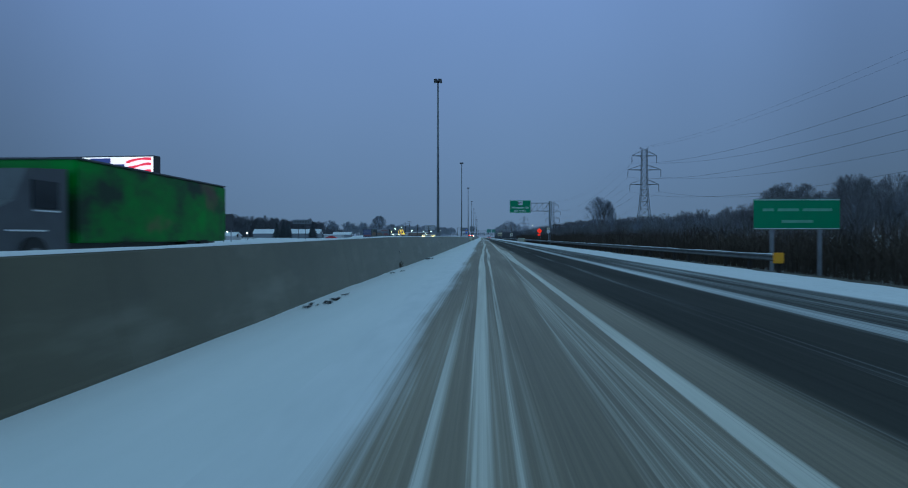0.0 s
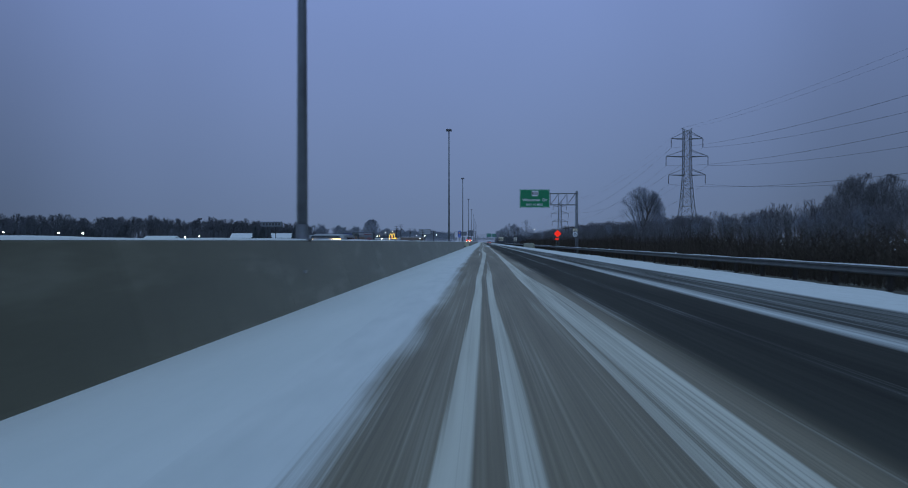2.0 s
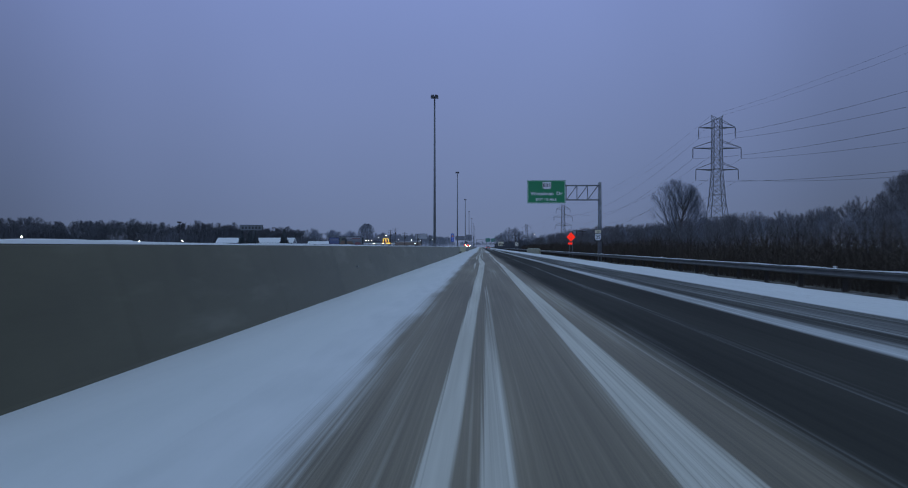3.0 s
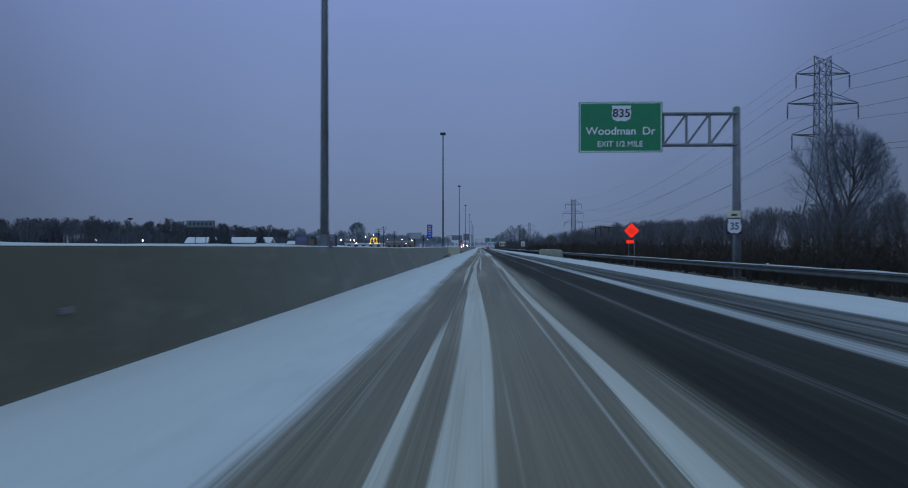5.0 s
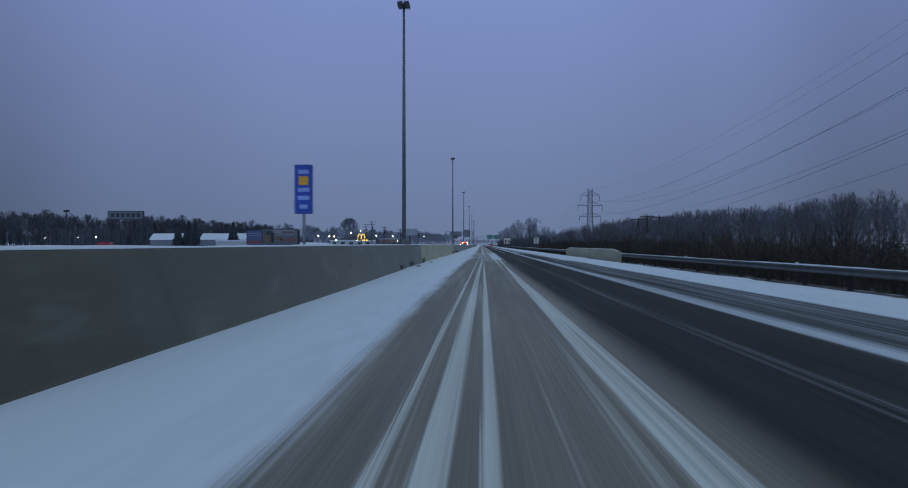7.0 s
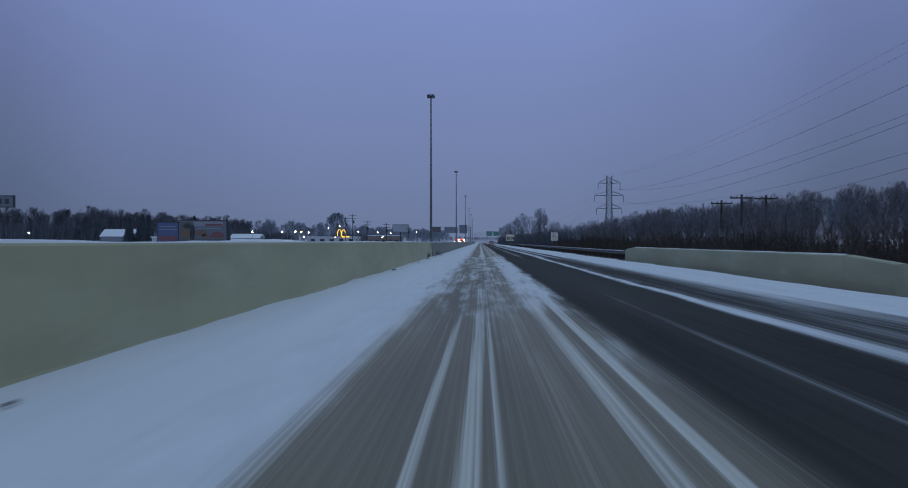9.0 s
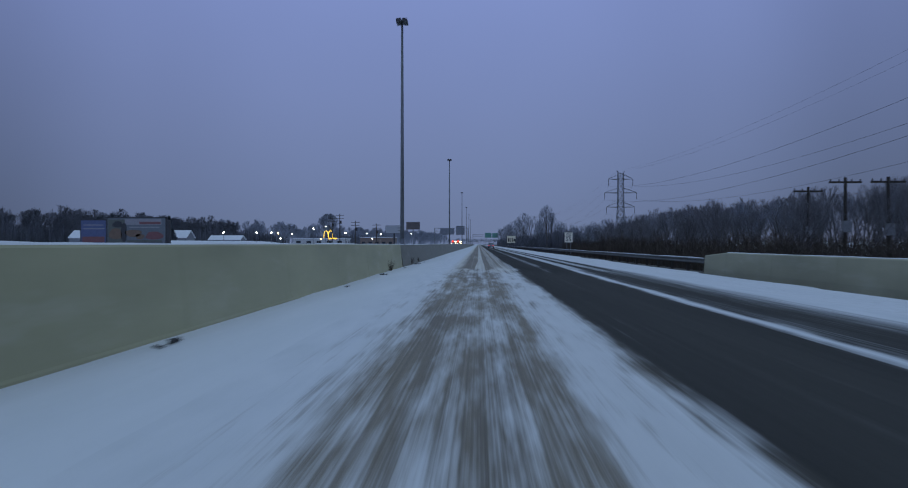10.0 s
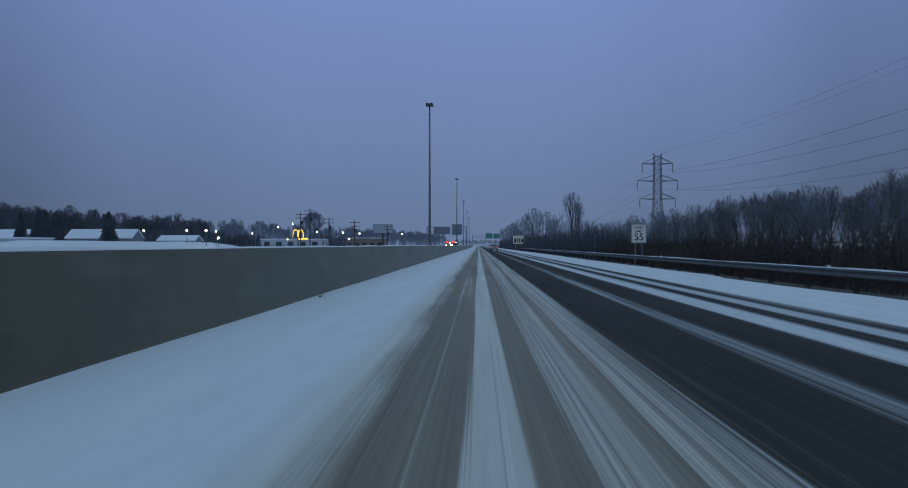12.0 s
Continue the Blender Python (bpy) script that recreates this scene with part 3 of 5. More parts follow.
def street_lamp(y, h, h_base):
    lamp = empty("street_lamp", (BARRIER_X, y, h_base), "tall dark steel street lamp standing on the median barrier", "street lamp", "lamps along the median")
    part("base_plate", boxed(-0.2, 0.2, -0.2, 0.2, 0.0, 0.04, 0.005), POLE, lamp)
    part("pole", tubed((0, 0, 0.04), (0, 0, h), 0.125, 0.065, 14), POLE, lamp, smooth=True)
    part("collar", tubed((0, 0, 0.04), (0, 0, 0.35), 0.16, 0.14, 14), POLE, lamp)
    part("crossarm", boxed(-0.32, 0.32, -0.035, 0.035, h - 0.02, h + 0.05, 0.01), POLE, lamp)
    for sx in (-1, 1):
        for sy in (-1, 1):
            head = bmesh.new()
            prism(head, [(-0.17, 0.0), (0.17, 0.0), (0.14, 0.2), (-0.14, 0.2)], -0.22, 0.22)
            bmesh.ops.transform(head, matrix=Matrix.Rotation(radians(5 * sx), 4, "Y"), verts=head.verts)
            part("luminaire", head, DARK, lamp, at=(sx * 0.17, sy * 0.22, h + 0.02))
    return lamp


LAMPS = [(64.9, 14.9), (141.6, 15.3), (211.2, 15.15), (285.15, 14.8), (358.6, 14.7), (448.3, 15.6), (522, 15.2), (596, 15.2), (672, 15.2)]
for y, top in LAMPS:
    base = top_of_barrier(y)
    street_lamp(y, top - base - 0.2, base)

# ---- road signs ----


def overhead_sign():
    """Cantilever sign on a truss arm."""
    g = empty("overhead_sign", (14.0, 161.5, -0.2), "green motorway sign on a grey steel cantilever truss over the road", "road sign")
    zt, zb = 8.75, 7.05
    part("post", tubed((0, 0, -0.5), (0, 0, 9.05), 0.25, 0.19, 14), STEEL, g, smooth=True)
    part("post_cap", tubed((0, 0, 9.05), (0, 0, 9.15), 0.2, 0.1, 14), STEEL, g)
    part("footing", tubed((0, 0, -0.8), (0, 0, -0.15), 0.5, 0.5, 14), CONCRETE, g)
    for z in (zt, zb):
        for y in (-0.14, 0.14):
            part("chord", tubed((0, y, z), (-8.4, y, z), 0.075, 0.075, 8), STEEL, g)
    n = 3
    for i in range(n):
        x0, x1 = -0.2 - 3.75 * i / n, -0.2 - 3.75 * (i + 1) / n
        for y in (-0.14, 0.14):
            part("brace", tubed((x1, y, zb), (x0, y, zt), 0.04, 0.04, 6), STEEL, g)
            part("strut", tubed((x1, y, zt), (x1, y, zb), 0.035, 0.035, 6), STEEL, g)
    panel = part("sign_panel", boxed(-8.30, -3.95, -0.42, -0.38, 6.62, 9.35, 0.012), GREEN, g, "green reflective panel with a white border")
    panel.scale = (1.035, 1, 1)
    rim = bmesh.new()
    for x0, x1, z0, z1 in ((-8.25, -4.00, 9.27, 9.31), (-8.25, -4.00, 6.66, 6.70), (-8.25, -8.21, 6.70, 9.27), (-4.04, -4.00, 6.70, 9.27)):
        box(rim, x0, x1, -0.427, -0.421, z0, z1)
    part("border", rim, WHITE, panel, "white border line")
    shield = bmesh.new()
    outline = [(-0.48, 0.0), (-0.42, -0.28), (-0.2, -0.40), (0.0, -0.36), (0.2, -0.40), (0.42, -0.28), (0.48, 0.0), (0.44, 0.26), (0.48, 0.4), (-0.48, 0.4), (-0.44, 0.26)]
    prism(shield, outline, -0.432, -0.424)
    bmesh.ops.scale(shield, vec=(1.06, 1, 1.06), verts=shield.verts)
    bmesh.ops.translate(shield, vec=(-6.08, 0, 8.72), verts=shield.verts)
    part("route_shield", shield, WHITE, panel, "white route shield")
    writing("835", 0.62, BLACK, panel, (-6.08, -0.466, 8.72), "route_number")
    writing("Woodman", 0.58, WHITE, panel, (-6.62, -0.430, 7.76), "destination", 1.04)
    writing("Dr", 0.58, WHITE, panel, (-4.66, -0.430, 7.76), "destination_suffix", 1.04)
    for word, x, name in (("EXIT", -6.93, "word_exit"), ("1/2", -6.15, "distance"), ("MILE", -5.38, "word_mile")):
        writing(word, 0.42, WHITE, panel, (x, -0.430, 7.06), name, 0.96)
    for x in (-7.7, -6.1, -4.5):
        part("hanger", boxed(x - 0.05, x + 0.05, -0.38, -0.3, 6.85, 8.95), STEEL, g)
    return g


overhead_sign()


CREAM_SHEET = plain("cream_sheeting", (0.80, 0.72, 0.50), 0.4, 0, 0.06)


def route_marker():
    g = empty("route_marker", (13.7, 161.0, -0.31), "white route shield and plate on a short post beside the gantry", "road sign")
    part("post", boxed(-0.03, 0.03, 0.0, 0.05, -0.4, 3.95), STEEL, g)
    part("direction_plate", boxed(-0.45, 0.45, -0.03, 0.0, 3.62, 4.05, 0.01), CREAM_SHEET, g, "small cream plate with unreadable letters")
    bars = boxed(-0.2, 0.2, -0.036, -0.031, 3.73, 3.84)
    part("letter_bar", bars, BLACK, g)
    part("backing", boxed(-0.52, 0.52, -0.03, 0.0, 2.62, 3.58, 0.02), BLACK, g)
    sh = bmesh.new()
    prism(sh, [(-0.34, 0.02), (-0.3, -0.22), (-0.14, -0.33), (0, -0.29), (0.14, -0.33), (0.3, -0.22), (0.34, 0.02), (0.29, 0.2), (0.33, 0.32), (-0.33, 0.32), (-0.29, 0.2)], -0.04, -0.032)
    bmesh.ops.scale(sh, vec=(1.42, 1, 1.36), verts=sh.verts)
    bmesh.ops.translate(sh, vec=(0, 0, 3.10), verts=sh.verts)
    part("shield", sh, WHITE, g, "white shield face")
    writing("35", 0.62, BLACK, g, (0, -0.056, 3.08), "route_number")
    g.scale = (0.78, 1, 0.88)


route_marker()
# Emission stands in for headlamp light returned by the sheeting; no lamp there.
ORANGE = Mat("glowing_orange_sheeting", 0.5)
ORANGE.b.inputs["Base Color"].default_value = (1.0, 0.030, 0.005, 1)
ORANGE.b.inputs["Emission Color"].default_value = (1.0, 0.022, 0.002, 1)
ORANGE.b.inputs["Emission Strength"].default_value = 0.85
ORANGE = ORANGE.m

RUST = plain("dull_red_lettering", (0.30, 0.02, 0.01), 0.5)


def work_sign():
    g = empty("roadworks_sign", (14.0, 189.6, -0.45), "orange diamond roadworks sign with glowing sheeting and a small plaque below", "road sign")
    for x in (-0.25, 0.25):
        part("post", boxed(x - 0.03, x + 0.03, 0.0, 0.06, -0.1, 3.4), STEEL, g)
    d = 0.68
    dia = bmesh.new()
    prism(dia, [(0, -d), (d, 0), (0, d), (-d, 0)], -0.03, 0.0)
    bmesh.ops.translate(dia, vec=(0, 0, 3.25), verts=dia.verts)
    part("diamond_panel", dia, ORANGE, g, "glowing orange diamond")
    for z, w in ((3.40, 0.24), (3.22, 0.34), (3.04, 0.24)):
        part("letter_bar", boxed(-w, w, -0.036, -0.031, z - 0.035, z + 0.035), RUST, g)
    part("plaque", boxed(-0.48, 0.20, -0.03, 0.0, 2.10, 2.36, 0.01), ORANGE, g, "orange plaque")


work_sign()


# Warm tint stands in for headlamp light on the white sign face.
HEADLIT_SHEET = plain("headlit_white_sheeting", (0.92, 0.86, 0.68), 0.35, 0, 0.04)


def speed_sign():
    g = empty("speed_limit_sign", (13.3, 349.3, -0.45), "white speed limit sign reading 55 on a steel post", "road sign")
    for x in (-0.28, 0.28):
        part("post", boxed(x - 0.03, x + 0.03, 0.0, 0.06, -0.1, 3.4), STEEL, g)
    part("panel", boxed(-0.61, 0.61, -0.03, 0.0, 1.95, 3.45, 0.02), HEADLIT_SHEET, g, "white reflective panel tinted warm as if headlit")
    rim = bmesh.new()
    for x0, x1, z0, z1 in ((-0.57, 0.57, 3.39, 3.41), (-0.57, 0.57, 1.99, 2.01), (-0.57, -0.55, 2.01, 3.39), (0.55, 0.57, 2.01, 3.39)):
        box(rim, x0, x1, -0.036, -0.031, z0, z1)
    part("border", rim, BLACK, g)
    writing("SPEED", 0.30, BLACK, g, (0, -0.036, 3.18), "word_speed")
    writing("LIMIT", 0.30, BLACK, g, (0, -0.036, 2.88), "word_limit")
    writing("55", 0.80, BLACK, g, (0, -0.036, 2.40), "number")


speed_sign()


def plaque_sign(x, y, z0, w, h, mat, label, bars, post=STEEL):
    g = empty("road_sign", (x, y, -0.4), label, "road sign")
    for s in (-0.3, 0.3):
        part("post", boxed(s * w - 0.04, s * w + 0.04, 0.0, 0.07, -0.1, z0 + h), post, g)
    part("panel", boxed(-w / 2, w / 2, -0.03, 0.0, z0, z0 + h, 0.015), mat, g)
    for bx0, bx1, bz0, bz1, bm_ in bars:
        part("letter_bar", boxed(bx0, bx1, -0.036, -0.031, z0 + bz0, z0 + bz1), bm_, g)
    return g


# Cream colour here stands in for warm headlamp light on the panel.
plaque_sign(11.9, 505.0, 2.1, 3.2, 2.4, CREAM_SHEET, "pale rectangular roadside sign with dark unreadable marks",
            [(-1.3, -0.75, 0.3, 1.6, BLACK), (-0.45, -0.15, 0.3, 1.6, BLACK), (0.1, 0.4, 0.3, 1.6, BLACK), (0.7, 1.3, 0.5, 1.4, BLACK)])


def memorial_sign():
    g = empty("roadside_sign", (15.35, 38.6, -0.5), "green roadside sign with two lines of white letters on steel posts", "road sign")
    for x in (-1.2, 1.2):
        part("post", boxed(x - 0.08, x + 0.08, 0.0, 0.16, -0.2, 3.6), STEEL, g)
    part("panel", boxed(-2.15, 2.15, -0.05, 0.0, 2.18, 3.72, 0.015), GREEN, g, "green reflective panel")
    rim = bmesh.new()
    for x0, x1, z0, z1 in ((-2.12, 2.12, 3.66, 3.69), (-2.12, 2.12, 2.20, 2.23)):
        box(rim, x0, x1, -0.057, -0.051, z0, z1)
    part("border", rim, WHITE, g)
    for a, b, z in ((-1.7, -1.15, 3.17), (-0.95, 0.1, 3.17), (0.3, 1.75, 3.17), (-0.75, 0.8, 2.58)):
        part("letter_bar", boxed(a, b, -0.056, -0.051, z - 0.07, z + 0.07), PALE_GREEN, g)


PALE_GREEN = plain("pale_green_lettering", (0.16, 0.42, 0.27), 0.5)
memorial_sign()


def mile_marker():
    base = top_of_barrier(186.9)
    g = empty("mile_marker", (BARRIER_X, 186.9, base), "narrow blue mile marker with white marks on the median barrier", "road sign")
    part("post", boxed(-0.03, 0.03, 0.0, 0.05, 0.0, 2.0), STEEL, g)
    part("panel", boxed(-0.23, 0.23, -0.025, 0.0, 0.80, 2.03, 0.02), BLUE, g, "blue reflective panel")
    part("shield", boxed(-0.12, 0.12, -0.031, -0.026, 1.52, 1.74, 0.002), YELLOW, g, "small pale shield")
    for z, w in ((1.85, 0.13), (1.40, 0.15), (1.20, 0.15), (0.98, 0.10)):
        part("letter_bar", boxed(-w, w, -0.031, -0.026, z - 0.05, z + 0.05), PALE_BLUE, g)


PALE_BLUE = plain("pale_blue_marks", (0.30, 0.42, 0.75), 0.5)
mile_marker()


SIGN_BACK = plain("weathered_brown_sheet", (0.125, 0.105, 0.095), 0.6, 0, 0.2, 3.0)


def median_sign():
    base = top_of_barrier(291.2)
    g = empty("median_sign", (BARRIER_X + 0.13, 291.2, base - 0.02), "bare brownish back of a median sign on a thin post", "road sign")
    part("post", boxed(-0.04, 0.04, 0.0, 0.06, 0.0, 1.56), STEEL, g)
    part("panel", boxed(-0.47, 0.47, -0.02, 0.0, 1.05, 1.57, 0.008), SIGN_BACK, g, "dull brown sheet")
    for z in (1.17, 1.42):
        part("stiffener", boxed(-0.40, 0.40, -0.045, -0.022, z - 0.03, z + 0.03), SIGN_BACK, g)


median_sign()

# ---- pylons and cables ----


def pylon(x, y, z0):
    """A lattice tower with three pairs of arms."""
    g = empty("power_pylon", (x, y, z0), "grey steel lattice transmission tower with three crossarms", "pylon", "power pylons")
    H = 29.8

    def half(z):
        return float(np.interp(z, [0, 12, 18.5, 29.0], [2.9, 1.35, 0.9, 0.8]))

    levels = [0, 3.2, 6.2, 8.9, 11.3, 13.5, 15.4, 17.2, 18.8, 20.6, 22.4, 24.2, 25.9, 27.4, 29.0]
    corner = [(-1, -1), (1, -1), (1, 1), (-1, 1)]
    for cx, cy in corner:
        bm = bmesh.new()
        for a, b in ((0, 12), (12, 18.5), (18.5, 29.0)):
            tube(bm, (cx * half(a), cy * half(a), a), (cx * half(b), cy * half(b), b), 0.09, 0.075, 4)
        part("leg", bm, POLE, g)
    for k in range(4):
        (ax, ay), (bx, by) = corner[k], corner[(k + 1) % 4]
        bm = bmesh.new()
        for z0_, z1_ in zip(levels, levels[1:]):
            h0, h1 = half(z0_), half(z1_)
            tube(bm, (ax * h0, ay * h0, z0_), (bx * h1, by * h1, z1_), 0.045, 0.045, 4)
            tube(bm, (bx * h0, by * h0, z0_), (ax * h1, ay * h1, z1_), 0.045, 0.045, 4)
            tube(bm, (ax * h1, ay * h1, z1_), (bx * h1, by * h1, z1_), 0.04, 0.04, 4)
        part("lattice_side", bm, POLE, g)
    for z, w in ARMS:
        for s in (-1, 1):
            bm = bmesh.new()
            h = half(z)
            for cy in (-1, 1):
                tube(bm, (s * h, cy * h, z), (s * w, 0, z + 0.1), 0.09, 0.07, 4)
                tube(bm, (s * h, cy * h, z + 1.5), (s * w, 0, z + 0.15), 0.06, 0.05, 4)
            for f in (0.35, 0.65):
                xx, yy = h + (w - h) * f, h * (1 - f)
                tube(bm, (s * xx, -yy, z), (s * xx, yy, z), 0.05, 0.05, 4)
            part("crossarm", bm, POLE, g)
            ins = bmesh.new()
            for i in range(9):
                zz = z - 0.15 - 0.2 * i
                tube(ins, (s * w, 0, zz), (s * w, 0, zz - 0.12), 0.14, 0.06, 8)
            tube(ins, (s * w, 0, z + 0.1), (s * w, 0, z - 2.1), 0.035, 0.035, 5)
            part("insulator", ins, DARK, g, "dark insulator string")
    for s in (-1, 1):
        bm = bmesh.new()
        for cy in (-1, 1):
            tube(bm, (s * 0.8, cy * 0.8, 29.0), (s * 1.2, 0, H), 0.06, 0.05, 4)
            tube(bm, (0, cy * 0.8, 29.0), (s * 1.2, 0, H), 0.05, 0.04, 4)
        part("peak", bm, POLE, g)
    return g


ARMS = [(18.6, 4.3), (23.0, 4.9), (27.2, 3.7)]
PYLONS = [(52.6, -18.0, -1.6), (48.3, 227.2, -1.6), (44.0, 472.3, -6.0), (39.7, 717.0, -9.0)]
for p in PYLONS:
    pylon(*p)


def cable(offset_x, height, sag, r, label):
    pts = []
    for a, b in zip(PYLONS, PYLONS[1:]):
        for i in range(24):
            k = i / 24
            pts.append(Vector((a[0] + (b[0] - a[0]) * k + offset_x, a[1] + (b[1] - a[1]) * k, a[2] + (b[2] - a[2]) * k + height - sag * 4 * k * (1 - k))))
    e = PYLONS[-1]
    pts.append(Vector((e[0] + offset_x, e[1], e[2] + height)))
    verts, faces = [], []
    for p in pts:
        for i in range(4):
            verts.append(p + Vector((r * math.cos(i * math.pi / 2), 0, r * math.sin(i * math.pi / 2))))
    for j in range(len(pts) - 1):
        for i in range(4):
            a, b = j * 4 + i, j * 4 + (i + 1) % 4
            faces.append((a, b, b + 4, a + 4))
    ob = new("power_cable", mesh_from("power_cable", verts, faces, DARK))
    tagged(ob, label, "cable", "power cables")


for z, w in ARMS:
    for s in (-1, 1):
        cable(s * w, z - 2.1, 6.5, 0.020, "dark sagging high-voltage cable between pylons")

for s in (-1, 1):
    cable(s * 1.2, 29.8, 5.0, 0.011, "thin dark earth wire along the pylon tops")

# ---- trees ----


def ribbon(V, F, p, q, w, side):
    n = len(V)
    V.extend((p - side * w, p + side * w, q + side * w * 0.35, q - side * w * 0.35))
    F.append((n, n + 1, n + 2, n + 3))


def limb(V, F, pts, r0, r1, sides):
    n0 = len(V)
    k = len(pts)
    for i, p in enumerate(pts):
        d = (pts[min(i + 1, k - 1)] - pts[max(i - 1, 0)]).normalized()
        a = d.orthogonal().normalized()
        b = d.cross(a)
        r = r0 + (r1 - r0) * i / (k - 1)
        for j in range(sides):
            t = 2 * math.pi * j / sides
            V.append(p + a * (r * math.cos(t)) + b * (r * math.sin(t)))
    for i in range(k - 1):
        for j in range(sides):
            a, b = n0 + i * sides + j, n0 + i * sides + (j + 1) % sides
            F.append((a, b, b + sides, a + sides))


def bare_tree_mesh(seed, H, clear, spread, twig, twig_mat, counts=(11, 7, 5, 4), coarse=False):
    """Meshes of a leafless tree: trunk with limbs, and a crown of twigs."""
    rnd = random.Random(seed)
    V, F, CV, CF = [], [], [], []

    def rvec(s):
        return Vector((rnd.uniform(-s, s), rnd.uniform(-s, s), rnd.uniform(-s, s)))

    def path(p, d, length, n, bend, rise):
        pts = [p.copy()]
        for _ in range(n):
            d = (d + rvec(bend) + Vector((0, 0, rise))).normalized()
            p = p + d * (length / n)
            pts.append(p.copy())
        return pts

    wide = H * 0.30 * (0.45 + spread * 0.65)

    def reach(p, d):
        """How far a twig can grow from p along d before it leaves the rounded crown."""
        a = Vector((p.x / wide, p.y / wide, (p.z - H * 0.58) / (H * 0.42)))
        b = Vector((d.x / wide, d.y / wide, d.z / (H * 0.42)))
        k, half, c = b.dot(b), a.dot(b), a.dot(a) - 1.0
        root = half * half - k * c
        return max(0.0, (-half + math.sqrt(root)) / k) if root > 0 else 0.0

    def grow(pts, level, length, r):
        count = counts[level]
        for c in range(count):
            k = rnd.uniform(0.25, 1.0) if level else clear + (1 - clear) * (c + rnd.random()) / count
            i = min(int(k * (len(pts) - 1)), len(pts) - 2)
            f = k * (len(pts) - 1) - i
            p = pts[i].lerp(pts[i + 1], f)
            d0 = (pts[i + 1] - pts[i]).normalized()
            side = rvec(1.0)
            side = (side - d0 * side.dot(d0)).normalized()
            lean = rnd.uniform(0.5, 1.0) * (spread if level == 0 else 0.85)
            d = (d0 + side * lean).normalized()
            ln = length * rnd.uniform(0.4, 0.68) * (1.15 - 0.5 * k if level == 0 else 1.0)
            if level == 0:
                ln = max(H * 0.12, reach(p, (d + Vector((0, 0, 0.45))).normalized()) * rnd.uniform(0.7, 0.95))
            else:
                ln = max(H * 0.02, min(ln, reach(p, d) * rnd.uniform(0.9, 1.1)))
            rr = r * (0.5 if level == 0 else 0.55) * (1.1 - 0.5 * k)
            if level == 0:
                q = path(p, d, ln, 3 if coarse else 5, 0.16, 0.14)
                limb(V, F, q, rr, rr * 0.3, 3 if coarse else 5)
            elif level == 1 and not coarse:
                q = path(p, d, ln, 3, 0.2, 0.08)
                limb(CV, CF, q, max(rr, twig * 1.3), twig, 3)
            else:
                q = path(p, d, ln, 1 if level == 3 or coarse and level == 2 else 2, 0.22, 0.05)
                w = Vector((rnd.uniform(-1, 1), rnd.uniform(-1, 1), rnd.uniform(-0.3, 0.3))).normalized()
                for a, b in zip(q, q[1:]):
                    ribbon(CV, CF, a, b, twig * (0.6 if level == 3 else 0.9), w)
            if level + 1 < len(counts):
                grow(q, level + 1, ln, rr)

    r = H * 0.017
    trunk = path(Vector((0, 0, -0.4)), Vector((0, 0, 1)), H * 0.78, 4 if coarse else 8, 0.07, 0.05)
    limb(V, F, trunk, r, r * 0.22, 4 if coarse else 7)
    grow(trunk, 0, H * 0.8, r)
    return mesh_from("trunk", V, F, BARK, True), mesh_from("crown", CV, CF, twig_mat)


def bare_tree(meshes, at, size, turn, label, group, lean=0.0):
    g = empty("bare_tree", at, label, "tree", group)
    g.matrix_basis = pose(*at, lean, 0, turn) @ Matrix.Scale(size, 4)
    part("trunk", meshes[0], BARK, g)
    part("crown", meshes[1], TWIG, g)
    return g


WOOD = [bare_tree_mesh(11 + i, 10.0, c, s, 0.0105, TWIG, (11, 7, 5, 4)) for i, (c, s) in enumerate(((0.24, 0.75), (0.3, 0.65), (0.2, 0.85), (0.34, 0.6), (0.26, 0.7)))]
# Back rows and far trees take the haze-tinted twigs.
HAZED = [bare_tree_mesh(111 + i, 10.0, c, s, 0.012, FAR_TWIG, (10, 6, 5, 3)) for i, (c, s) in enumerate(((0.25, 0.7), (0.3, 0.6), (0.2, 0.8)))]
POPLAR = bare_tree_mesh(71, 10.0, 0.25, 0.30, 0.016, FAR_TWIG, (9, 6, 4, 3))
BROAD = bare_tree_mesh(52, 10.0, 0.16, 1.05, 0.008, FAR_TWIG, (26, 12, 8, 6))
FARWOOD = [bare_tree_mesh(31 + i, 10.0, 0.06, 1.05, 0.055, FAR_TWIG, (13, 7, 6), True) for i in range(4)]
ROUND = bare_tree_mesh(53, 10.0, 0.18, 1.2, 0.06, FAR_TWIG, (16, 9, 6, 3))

FAR_HAZED = [bare_tree_mesh(91 + i, 10.0, 0.12, 0.85, 0.02, HAZE_TWIG, (10, 7, 5, 2)) for i in range(3)]

rnd = random.Random(5)
# wood on the outer side of the road
def wood_height(y):
    return float(np.interp(y, [-20, 50, 85, 108, 128, 150, 190, 230, 270, 300, 340, 360, 420, 520, 700], [7.6, 7.8, 6.8, 5.6, 6.1, 6.8, 6.5, 6.9, 7.2, 7.6, 7.9, 8.1, 8.8, 9.2, 9.0]))


